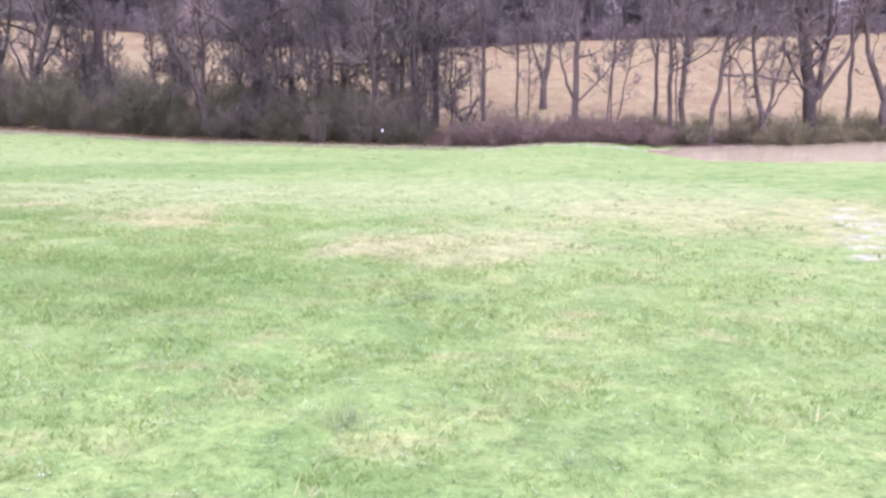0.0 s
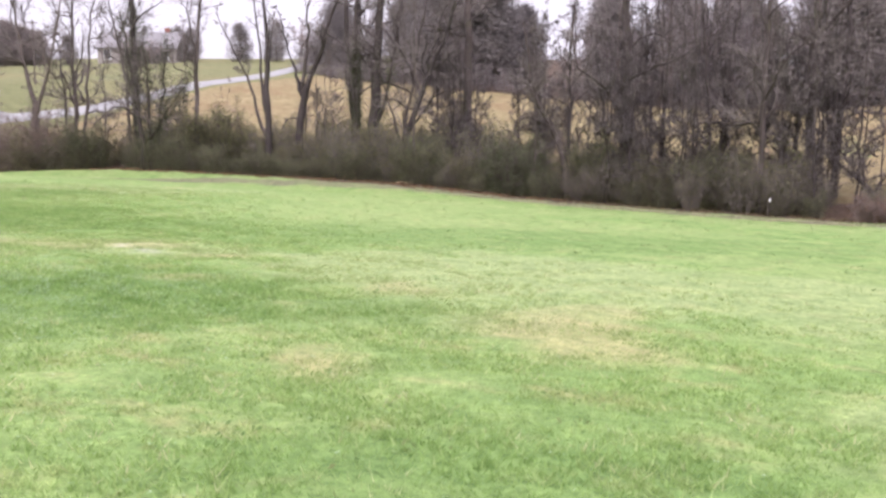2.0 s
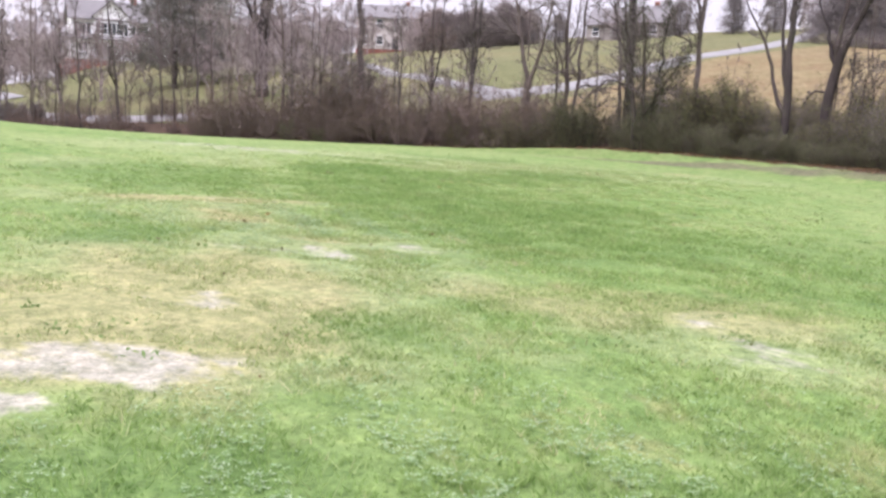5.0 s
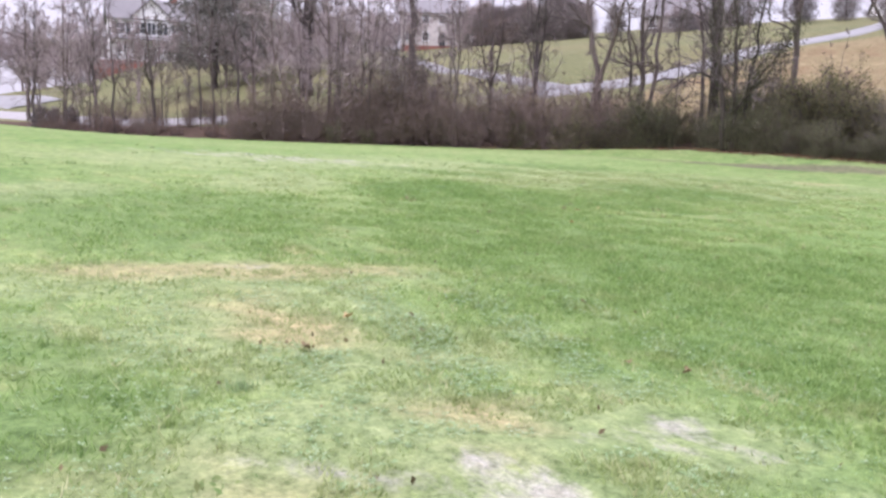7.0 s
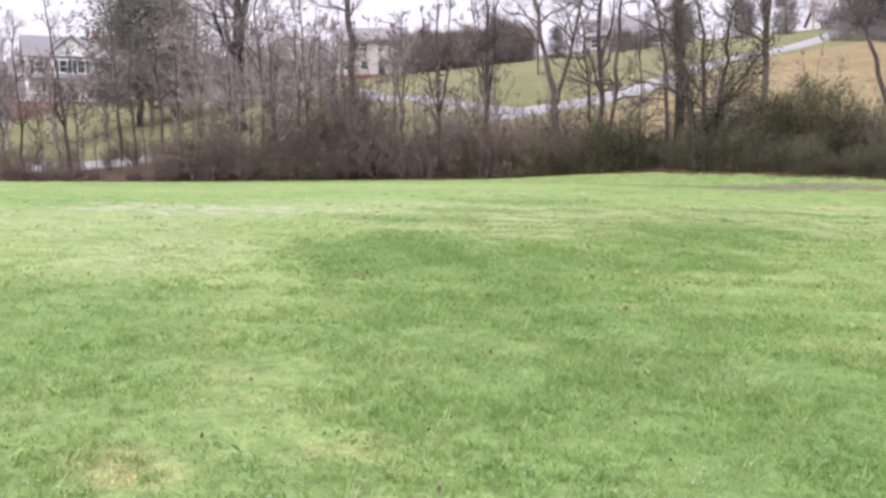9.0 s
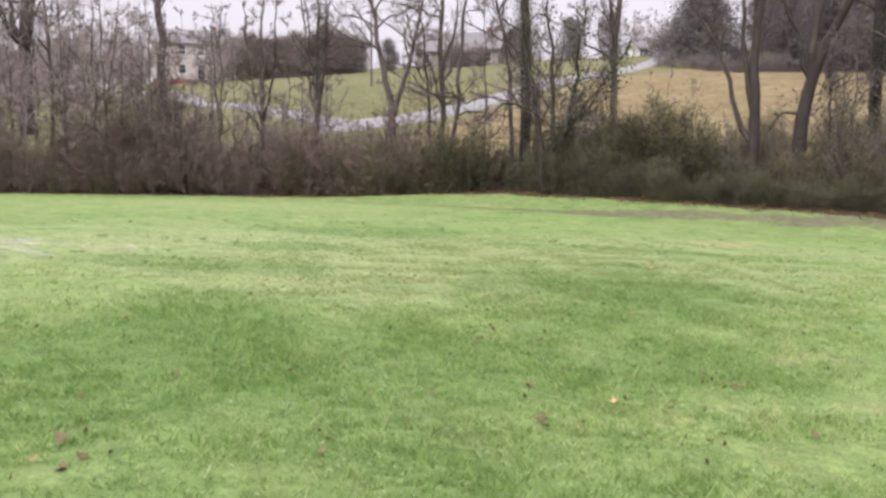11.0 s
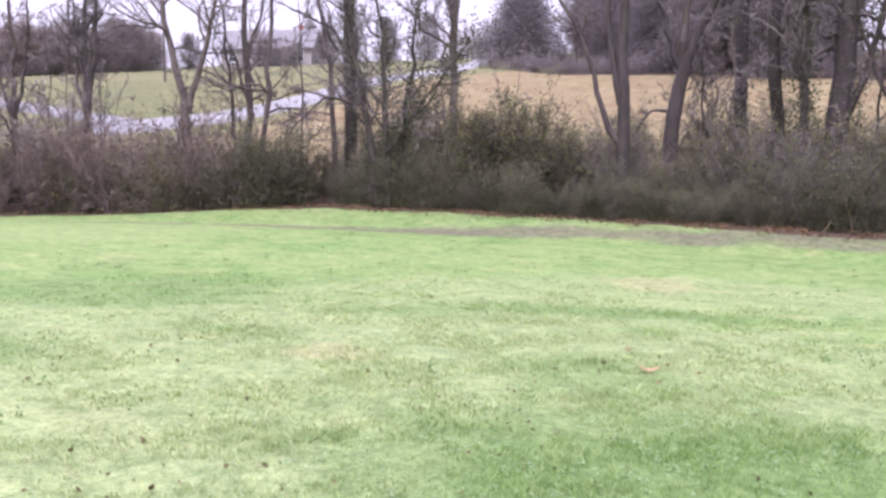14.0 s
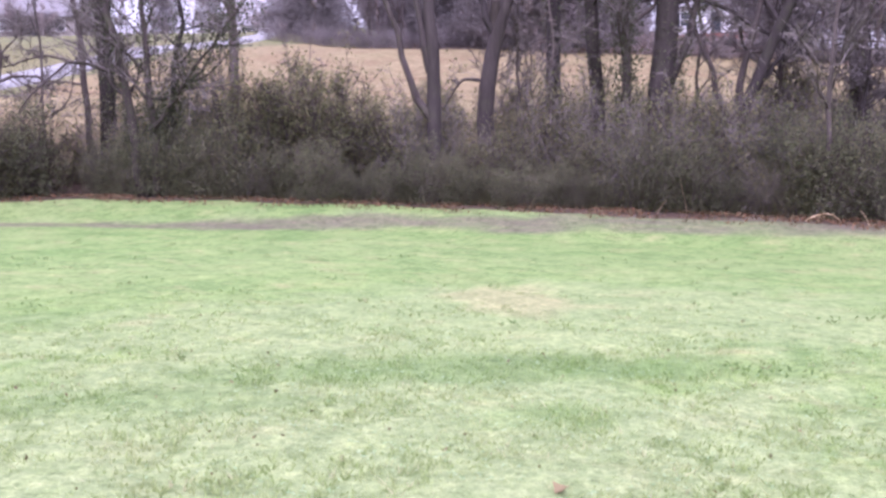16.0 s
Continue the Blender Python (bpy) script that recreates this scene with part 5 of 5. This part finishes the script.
def window(parent, x, z, y, w=0.95, h=1.5, shutters=False):
    """A sash window on the front wall at y: frame, pane, sill and shutters."""
    win = boxed("window", parent, TRIM, (x - w / 2 - 0.08, x + w / 2 + 0.08, y - 0.07, y + 0.02, z - 0.08, z + h + 0.1), bevel=0.015)
    for half in (0, 1):
        boxed("pane", win, GLASS, (x - w / 2, x + w / 2, y - 0.085, y - 0.06, z + half * h / 2 + 0.03, z + (half + 1) * h / 2 - 0.03))
    boxed("sill", win, TRIM, (x - w / 2 - 0.14, x + w / 2 + 0.14, y - 0.16, y, z - 0.15, z - 0.08))
    if shutters:
        for s in (-1, 1):
            c = x + s * (w / 2 + 0.33)
            boxed("shutter", win, SHUTTER, (c - 0.22, c + 0.22, y - 0.06, y + 0.01, z - 0.04, z + h + 0.04))
    return win


def porch_house(x, y, z, turn):
    h = thing("house", pose(x, y, z, 0, 0, turn), "white two-storey house with a deep front porch", "house")
    boxed("foundation", h, BRICK, (-6.6, 6.6, -2.6, 7.2, -4.5, 0.0), label="red brick foundation")
    gable_wall(h, -4.9, 4.9, 0, 7, 0, 5.6, 2.6, SIDING)
    gable_roof("roof", h, -4.9, 4.9, 0, 7, 5.6, 2.6, ROOFING)
    gable_wall(h, 4.95, 8.2, 1.5, 6.5, -1.5, 2.6, 1.2, SIDING)
    gable_roof("roof", h, 4.95, 8.2, 1.5, 6.5, 2.6, 1.2, ROOFING, over=0.3)
    gable_wall(h, -2.2, 2.2, -0.35, 3.4, 3.2, 5.9, 2.0, SIDING, "y")
    gable_roof("roof", h, -2.2, 2.2, -0.35, 3.4, 5.9, 2.0, ROOFING, "y", 0.35)
    for wx in (-3.6, 3.6):
        window(h, wx, 3.5, 0, 0.9, 1.4, True)
    for wx in (-1.0, 1.0):
        window(h, wx, 3.6, -0.35, 0.8, 1.4, True)
    for wx in (-3.6, -1.7, 1.9, 3.7):
        window(h, wx, 0.7, 0, 1.0, 1.6)
    boxed("door", h, SHUTTER, (-0.5, 0.5, -0.08, 0.02, 0.05, 2.1), bevel=0.01)
    porch = boxed("porch_floor", h, TRIM, (-6.5, 6.5, -2.5, -0.05, 0.004, 0.14))
    bm = bmesh.new()
    v = [bm.verts.new(p) for p in ((-6.8, -2.9, 2.55), (6.8, -2.9, 2.55), (6.8, -0.02, 3.25), (-6.8, -0.02, 3.25), (-6.8, -2.9, 2.75), (6.8, -2.9, 2.75), (6.8, -0.02, 3.42), (-6.8, -0.02, 3.42))]
    for f in ((0, 1, 2, 3), (7, 6, 5, 4), (0, 4, 5, 1), (1, 5, 6, 2), (2, 6, 7, 3), (3, 7, 4, 0)):
        bm.faces.new([v[i] for i in f])
    bmesh.ops.recalc_face_normals(bm, faces=bm.faces[:])
    part("porch_roof", bm, ROOFING, h)
    for px in (-6.2, -3.7, -1.2, 1.2, 3.7, 6.2):
        boxed("porch_post", h, TRIM, (px - 0.1, px + 0.1, -2.45, -2.25, 0.144, 2.6), bevel=0.02)
    for px in np.arange(-6.0, 6.1, 0.5):
        boxed("baluster", h, TRIM, (px - 0.025, px + 0.025, -2.38, -2.33, 0.144, 0.95))
    boxed("handrail", h, TRIM, (-6.2, 6.2, -2.40, -2.31, 0.954, 1.03))
    boxed("chimney", h, BRICK, (2.9, 3.7, 3.2, 3.9, 7.2, 9.3), bevel=0.02)
    return h


def plain_house(x, y, z, turn, w, d, eaves, rise, wall, label, along="x", stock=2, drop=2.0):
    h = thing("house", pose(x, y, z, 0, 0, turn), label, "house")
    boxed("foundation", h, BRICK, (-w / 2 + 0.05, w / 2 - 0.05, 0.05, d - 0.05, -drop, 0))
    gable_wall(h, -w / 2, w / 2, 0, d, 0, eaves, rise, wall, along)
    gable_roof("roof", h, -w / 2, w / 2, 0, d, eaves, rise, ROOFING, along)
    n = max(2, int(w / 2.6))
    for s in range(stock):
        for i in range(n):
            wx = -w / 2 + w * (i + 0.5) / n
            if s == 0 and i == n // 2:
                boxed("door", h, SHUTTER, (wx - 0.5, wx + 0.5, -0.08, 0.02, 0.02, 2.1), bevel=0.01)
            else:
                window(h, wx, 0.8 + 2.8 * s, 0, 1.0, 1.4, wall is SIDING)
    boxed("chimney", h, BRICK, (w * 0.28, w * 0.28 + 0.8, d * 0.5 + 0.3, d * 0.5 + 1.0, eaves + rise * 0.5, eaves + rise + 0.9), bevel=0.02)
    return h


def facing(x, y, tx, ty):
    """The turn that brings a house's front (its -y side) round to the point."""
    return math.degrees(math.atan2(ty - y, tx - x)) + 90


porch_house(-128.2, 44.4, 10.4, facing(-128, 44, -14, 12) + 6)
plain_house(-135.0, 92.5, 16.6, facing(-135, 92, -20, 16), 11, 8, 5.4, 2.4, SIDING_CREAM, "cream house half hidden by bare trees")
plain_house(-104.0, 117.5, 18.2, facing(-104, 117, -23, 20) - 14, 12.5, 9, 2.7, 3.0, SIDING_TAN, "low grey-brown house with a broad roof on the ridge", stock=1)
plain_house(-91.0, 158.0, 21.9, facing(-89, 150, -24, 20) + 18, 8.5, 7, 2.6, 1.9, SIDING, "white house beyond the top of the road", stock=1)
plain_house(-23.0, 122.0, 14.6, facing(-23, 122, -25, 25), 9, 7, 3.0, 2.4, SIDING, "white house glimpsed through the wood", stock=1)
plain_house(7.0, 124.0, 12.8, facing(7, 124, 0, 5), 10, 7, 3.0, 2.4, SIDING, "white house glimpsed through the wood", stock=1)
plain_house(50.0, 116.0, 10.8, facing(50, 116, 0, 0), 13, 8, 3.2, 2.4, SIDING, "long white house behind bare trees", stock=1)
plain_house(-45.0, 124.0, 15.4, facing(-45, 124, -27, 27), 9, 7, 3.0, 2.4, SIDING, "white house glimpsed through the wood", stock=1)


# ---- small things ----
def marker():
    """A stake with a white cap at the foot of the brush."""
    x, y = -3.5, 48.4
    ob = thing("marker_stake", pose(x, y, land1(x, y) - 0.05, 0, 4, 0), "thin stake with a white plastic cap", "stake")
    bm = bmesh.new()
    bmesh.ops.create_cone(bm, cap_ends=True, segments=10, radius1=0.022, radius2=0.02, depth=0.82, matrix=Matrix.Translation((0, 0, 0.41)))
    part("post", bm, BARK_DARK, ob)
    bm = bmesh.new()
    bmesh.ops.create_uvsphere(bm, u_segments=14, v_segments=8, radius=0.065, matrix=Matrix.Translation((0, 0, 0.86)) @ Matrix.Diagonal((0.9, 0.9, 1.2, 1)))
    part("cap", bm, PLASTIC, ob)


marker()


def utility_pole(x, y):
    """A weathered wooden pole with a short crossarm."""
    ob = thing("utility_pole", pose(x, y, land1(x, y) - 0.1, 0, 0, 45), "slim weathered wooden utility pole standing in the lawn", "pole")
    bm = bmesh.new()
    bmesh.ops.create_cone(bm, cap_ends=True, segments=10, radius1=0.085, radius2=0.06, depth=6.4, matrix=Matrix.Translation((0, 0, 3.2)))
    part("post", bm, BARK_PALE, ob)
    bm = bmesh.new()
    box(bm, -0.45, 0.45, -0.12, -0.055, 6.05, 6.15)
    part("crossarm", bm, BARK_PALE, ob)


utility_pole(-72.6, 68.4)


def fallen_leaf(x, y, size, turn, material, seed, label):
    """A curled, lobed dead leaf on the grass."""
    rng = np.random.RandomState(seed)
    n = 20
    a = np.linspace(0, 2 * math.pi, n + 1)[:-1]
    r = size * (0.7 + 0.14 * np.cos(5 * a) + 0.16 * np.cos(2 * a)) * rng.uniform(0.9, 1.1, n)
    px, py = r * np.cos(a), r * np.sin(a)
    pz = 0.5 * (px ** 2) / size - 0.2 * py + rng.uniform(0, 0.1, n) * size
    v = np.concatenate([[[0, 0, 0]], np.stack([px, py, pz], 1)])
    f = np.stack([np.zeros(n, int), 1 + np.arange(n), 1 + (np.arange(n) + 1) % n], 1)
    low = np.concatenate([v, v - np.array([0, 0, 0.003])])
    faces = np.concatenate([f, f[:, ::-1] + n + 1])
    ob = mesh_object("fallen_leaf", low, faces, material)
    ob.matrix_world = pose(x, y, land1(x, y) + 0.03, rng.uniform(-15, 15), rng.uniform(-15, 15), turn)
    return tagged(ob, label, "leaf", "fallen leaves on the grass")


fallen_leaf(-28.2, 30.75, 0.10, 20, LEAF_ORANGE, 1, "large curled orange-brown leaf on the grass")
LEAVES = [(-29.15, 30.6), (-28.1, 31.1), (-28.6, 30.8), (-28.6, 31.6), (-23.9, 20.6), (-25.6, 19.7), (-24.5, 22.0), (-22.9, 20.7), (-23.6, 22.6), (-25.4, 19.0), (-24.1, 20.1), (-26.0, 26.0), (-25.8, 26.1), (-24.4, 22.7), (-25.0, 22.6), (-18.3, 14.3), (-18.4, 15.2), (-17.3, 16.0), (-17.0, 16.2), (-18.9, 14.9), (-11.3, 10.7), (-27.3, 27.3), (-27.8, 27.1), (-27.3, 34.8), (-29.3, 32.0), (-25.7, 19.5), (-25.5, 19.55), (-25.9, 19.75), (-26.6, 20.2), (-26.7, 20.9), (-24.4, 21.9), (-24.2, 22.0), (-23.6, 22.4), (-24.9, 20.6), (-23.2, 23.0), (-24.0, 23.8), (-28.0, 30.3), (-27.8, 30.9), (-28.9, 30.3)]
for i, (x, y) in enumerate(LEAVES):
    fallen_leaf(x, y, 0.026 + 0.009 * (i % 4), 47 * i, LEAF_ORANGE if i % 6 == 1 else LEAF_DRY, 10 + i, "small dead brown leaf on the grass")


def scatter_leaves(name, n, x0, x1, d0, d1, size, seed, label, material=LEAF_DRY):
    """Dead leaves strewn along the edge of the wood."""
    rng = np.random.RandomState(seed)
    x = rng.uniform(x0, x1, n)
    d = d0 + (d1 - d0) * rng.beta(1.6, 1.6, n)
    y = edge_y(x) + d
    drift = ripple(x, y * 2, 2.4, 51) + 0.6 * ripple(x, y * 2, 0.8, 52) + rng.normal(size=n) * 0.35 > -0.1
    x, y = x[drift], y[drift]
    c = np.stack([x, y, land(x, y) + rng.uniform(0.02, 0.09, len(x))], 1)
    return tagged(mesh_object(name, *leafage(rng, c, size), material), label, "leaves", kind="stuff")


def edge_grass(n, seed):
    """Rough pale dead grass left standing where the mowing stops."""
    r = np.random.RandomState(seed)
    x = r.uniform(-23, 9, n)
    d = -0.9 + r.normal(size=n) * 0.35 - 0.5 * smooth(-20, -8, x)
    y = edge_y(x) + d
    keep = ripple(x, y * 2, 3.0, 61) + 0.5 * ripple(x, y * 2, 0.9, 62) + r.normal(size=n) * 0.25 > 0.15
    x, y = x[keep], y[keep]
    m = len(x)
    h = r.uniform(0.05, 0.16, m)
    a = r.uniform(0, math.pi, m)
    base = np.stack([x, y, land(x, y) - 0.01], 1)
    side = np.stack([np.cos(a), np.sin(a), 0 * a], 1) * 0.012
    tip = base + np.stack([r.normal(size=m) * h * 0.9, r.normal(size=m) * h * 0.9, h], 1)
    v = np.stack([base - side, base + side, tip], 1).reshape(-1, 3)
    return tagged(mesh_object("rough_grass", v, np.arange(3 * m).reshape(-1, 3), STRAW_GRASS, flat=True), "rough pale dead grass along the mown edge", "grass", kind="stuff")


edge_grass(9000, 63)
scatter_leaves("leaf_litter", 14000, -58, 2, -0.8, 2.4, 0.04, 21, "brown and rust dead leaves under the brush")
scatter_leaves("rust_leaf_litter", 8000, -50, -14, -0.6, 2.2, 0.042, 22, "rust-coloured dead leaves along the foot of the shrubs", LEAF_RUST)


def stalk(x, y, h, lean, seed):
    rng = np.random.RandomState(seed)
    ob = thing("dry_stalk", pose(x, y, land1(x, y) - 0.02), "thin pale dead stalk leaning from the brush", "stalk", "dry stalks")
    p, r = stem_path(rng, [(0, 0, 0, 0.012), (lean * 0.5, 0, h * 0.6, 0.01), (lean, 0, h, 0.005)], 8)
    b, rb = sprout(rng, p[None], r[None], 4, 0.5, 40, 0.25, 3, 0.1, 0.004)
    mesh_object("stem", *joined([pieces(p[None], r[None], 5), pieces(b, rb, 3)]), STRAW_STALK, ob)


for i, (sx, sd, sh, sl) in enumerate([(-27.5, 0.9, 1.1, -0.25), (-28.3, 0.6, 0.4, 0.25), (-23.2, 0.2, 0.45, -0.25), (-31.8, 0.6, 0.35, 0.2)]):
    stalk(sx, float(edge_y(sx)) + sd, sh, sl, 400 + i)


def fallen_branch(x, y, turn, length, rise, material, label, seed):
    """A dead bough lying arched on the ground, with a few side twigs."""
    r = np.random.RandomState(seed)
    ob = thing("fallen_branch", pose(x, y, land1(x, y), 0, 0, turn), label, "branch", "fallen branches")
    p, rad = stem_path(r, [(-length / 2, 0, 0.02, 0.03), (-length / 5, 0.06, rise * 0.8, 0.026), (length / 5, -0.05, rise, 0.02), (length / 2, 0.05, 0.02, 0.009)], 10)
    p[:, 2] = np.maximum(p[:, 2], 0.015)
    b, rb = sprout(r, p[None], rad[None], 6, 0.25, 45, 0.28, 3, -0.1, 0.004)
    b[..., 2] = np.maximum(b[..., 2], 0.01)
    mesh_object("stem", *joined([pieces(p[None], rad[None], 6), pieces(b, rb, 3)]), material, ob)
    return ob


fallen_branch(-24.2, 50.9, 10, 0.9, 0.22, STRAW_STALK, "arched orange-brown dead bough at the foot of the brush", 420)
fallen_branch(-10.9, 48.4, 168, 1.7, 0.06, STRAW_GRASS, "long pale dead branch lying by the brush", 421)
fallen_branch(-22.4, 49.6, 172, 1.3, 0.05, STRAW_GRASS, "pale dead branch lying by the brush", 422)


def grass():
    """Blades and tufts along the stretch of meadow that is passed close by."""
    rng = np.random.RandomState(8)
    n = 120000
    s = rng.uniform(0, 1, n)
    line = np.array([(2, 5), (-6, 11), (-15, 15.5), (-21, 19), (-27, 25), (-30, 33)], float)
    k = np.linspace(0, 1, len(line))
    cx, cy = np.interp(s, k, line[:, 0]), np.interp(s, k, line[:, 1])
    x = cx + rng.normal(size=n) * 3.2
    y = cy + rng.normal(size=n) * 3.2
    per = 5
    x = (x[:, None] + rng.normal(size=(n, per)) * 0.03).ravel()
    y = (y[:, None] + rng.normal(size=(n, per)) * 0.03).ravel()
    m = len(x)
    bare = np.maximum(worn("mud", x, y), 0.0)
    lush = worn("lush", x, y)
    dry = np.clip(worn("pale", x, y) * 0.8 + worn("tan", x, y), 0, 1)
    clump = np.repeat(rng.uniform(0, 1, n), per)
    mottle = (0.5 + 0.28 * ripple(x, y, 0.35, 41) + 0.22 * ripple(x, y, 0.9, 42)).clip(0, 1)
    crumb = 0.5 * ripple(x, y, 0.13, 43) + 0.5 * ripple(x, y, 0.07, 44)
    tuft = (0.40 * clump + 0.50 * mottle + 0.42 * crumb + rng.normal(size=m) * 0.08).clip(0, 1)
    tall = (0.014 + 0.016 * rng.uniform(0, 1, m) ** 2 + 0.020 * lush + 0.014 * mottle + 0.018 * crumb.clip(0, 1)) * (1 - 0.6 * bare) * (1 - 0.25 * dry) * (0.7 + 0.7 * clump)
    z = land(x, y)
    a = rng.uniform(0, 2 * math.pi, m)
    w = 0.004 + 0.004 * rng.uniform(0, 1, m)
    lx, ly = rng.normal(size=m) * 0.8 * tall, rng.normal(size=m) * 0.8 * tall
    base = np.stack([x, y, z - 0.01], 1)
    side = np.stack([np.cos(a) * w, np.sin(a) * w, 0 * w], 1)
    tip = base + np.stack([lx, ly, tall + 0.01], 1)
    on = bare < 0.25
    verts = np.stack([base - side, base + side, tip], 1)[on].reshape(-1, 3)
    ob = mesh_object("grass", verts, np.arange(len(verts)).reshape(-1, 3), BLADES, flat=True)
    for key, values in (("dry", dry), ("lush", lush), ("tuft", tuft)):
        ob.data.attributes.new(key, "FLOAT", "POINT").data.foreach_set("value", np.repeat(values[on], 3).astype(np.float32))
    return tagged(ob, "short green meadow grass with dry straw blades", "grass", kind="stuff")


grass()


def weeds(n, seed):
    """Darker broad-leaved tufts dotted over the meadow."""
    rng = np.random.RandomState(seed)
    x, y = rng.uniform(-42, 8, n), rng.uniform(4, 46, n)
    keep = y < edge_y(x) - 4
    x, y = x[keep], y[keep]
    k = 18
    c = np.stack([x, y, land(x, y)], 1)[:, None] + rng.normal(size=(len(x), k, 3)) * np.array([0.10, 0.10, 0.0]) * rng.uniform(0.4, 1.5, (len(x), 1, 1))
    c[..., 2] += rng.uniform(0.01, 0.06, (len(x), k))
    return tagged(mesh_object("meadow_weeds", *leafage(rng, c.reshape(-1, 3), 0.016, 0.0, 1.4), LEAF_WEED), "dark green weed tufts in the grass", "weeds", kind="stuff")


weeds(800, 9)


def clover(seed):
    """Patches of small three-part leaves among the grass."""
    r = np.random.RandomState(seed)
    spans = [(-10.4, 11.8, 1.2, 14000), (-9.0, 10.6, 2.0, 6000), (-18.6, 15.2, 1.3, 12000), (-16.6, 14.4, 1.2, 7000), (-25.6, 22.8, 2.4, 7000), (-27.6, 28.0, 1.5, 4000), (-1.0, 5.0, 1.8, 4000), (-29.0, 32.5, 2.0, 4000)]
    x = np.concatenate([cx + r.normal(size=n) * w for cx, cy, w, n in spans])
    y = np.concatenate([cy + r.normal(size=n) * w for cx, cy, w, n in spans])
    on = (ripple(x, y, 0.5, 71) + 0.7 * ripple(x, y, 0.17, 72) > 0.1) & (worn("mud", x, y) < 0.2) & (worn("tan", x, y) < 0.45)
    x, y = x[on], y[on]
    m = len(x)
    z = land(x, y) + r.uniform(0.012, 0.034, m)
    a = r.uniform(0, 2 * math.pi, m)
    size = r.uniform(0.006, 0.012, m)
    quads = []
    for k in range(3):
        b = a + k * 2.094
        out = np.stack([np.cos(b), np.sin(b), r.uniform(0.0, 0.5, m)], 1) * size[:, None]
        side = np.stack([-np.sin(b), np.cos(b), r.uniform(-0.2, 0.2, m)], 1) * (size * 0.55)[:, None]
        c = np.stack([x, y, z], 1)
        quads.append(np.stack([c, c + out + side, c + out * 1.8, c + out - side], 1))
    v = np.concatenate(quads, 1).reshape(-1, 3)
    return tagged(mesh_object("clover", v, np.arange(len(v)).reshape(-1, 4), LEAF_CLOVER, flat=True), "low clover leaves mixed into the grass", "clover", kind="stuff")


clover(91)


def leaf_bits(n, seed):
    """Crumbs of dead leaves lying in the grass."""
    rng = np.random.RandomState(seed)
    s = rng.uniform(0, 1, n)
    x = np.interp(s, [0, 0.5, 1], [-14, -25, -30]) + rng.normal(size=n) * 3.5
    y = np.interp(s, [0, 0.5, 1], [14, 23, 35]) + rng.normal(size=n) * 3.5
    c = np.stack([x, y, land(x, y) + rng.uniform(0.012, 0.03, n)], 1)
    return tagged(mesh_object("leaf_crumbs", *leafage(rng, c, 0.014), LEAF_DRY), "small brown leaf crumbs in the grass", "leaves", kind="stuff")


leaf_bits(1500, 77)


def strewn_leaves(n, seed):
    """Dark curled leaves lying singly over the meadow."""
    r = np.random.RandomState(seed)
    s = r.uniform(0, 1, n)
    x = np.interp(s, [0, 0.4, 1], [-18, -26, -28]) + r.normal(size=n) * 3.5
    y = np.interp(s, [0, 0.4, 1], [18, 24, 28]) + r.normal(size=n) * 3.0
    c = np.stack([x, y, land(x, y) + r.uniform(0.015, 0.03, n)], 1)
    return tagged(mesh_object("strewn_leaves", *leafage(r, c, 0.022), LEAF_DRY), "dark curled dead leaves strewn over the grass", "leaves", kind="stuff")


strewn_leaves(520, 78)


def grass_tuft(x, y, size, seed):
    """A coarse clump of longer, bluish blades."""
    rng = np.random.RandomState(seed)
    n = 100
    a, r = rng.uniform(0, 2 * math.pi, n), np.abs(rng.normal(size=n)) * 0.45 * size
    base = np.stack([r * np.cos(a), r * np.sin(a), 0 * r], 1)
    tall = size * rng.uniform(0.15, 0.42, n)
    out = np.stack([np.cos(a), np.sin(a), 0 * a], 1) * (tall * rng.uniform(0.1, 0.7, n))[:, None]
    b = rng.uniform(0, math.pi, n)
    side = np.stack([np.cos(b), np.sin(b), 0 * b], 1) * 0.0035
    mid = base + out * 0.4 + np.array([0, 0, 1]) * (tall * 0.65)[:, None]
    tip = base + out + np.array([0, 0, 1]) * tall[:, None]
    v = np.stack([base - side, base + side, mid + side * 0.7, mid - side * 0.7, mid - side * 0.7, mid + side * 0.7, tip + side * 0.1, tip - side * 0.1], 1)
    ob = mesh_object("grass_tuft", v.reshape(-1, 3), np.arange(n * 8).reshape(-1, 4), LEAF_TUFT)
    ob.matrix_world = pose(x, y, land1(x, y) + 0.005)
    return tagged(ob, "clump of coarse blue-green grass in the meadow", "grass", kind="stuff")


TUFTS = [(-0.52, 4.22, 0.24), (-0.75, 4.35, 0.16), (-0.22, 7.2, 0.2), (0.06, 7.15, 0.18), (-0.45, 7.0, 0.16), (0.55, 3.71, 0.12), (-17.8, 13.7, 0.14), (-28.5, 26.2, 0.16), (-27.4, 26.5, 0.15)]
for i, (x, y, s) in enumerate(TUFTS):
    grass_tuft(x, y, s, 500 + i)
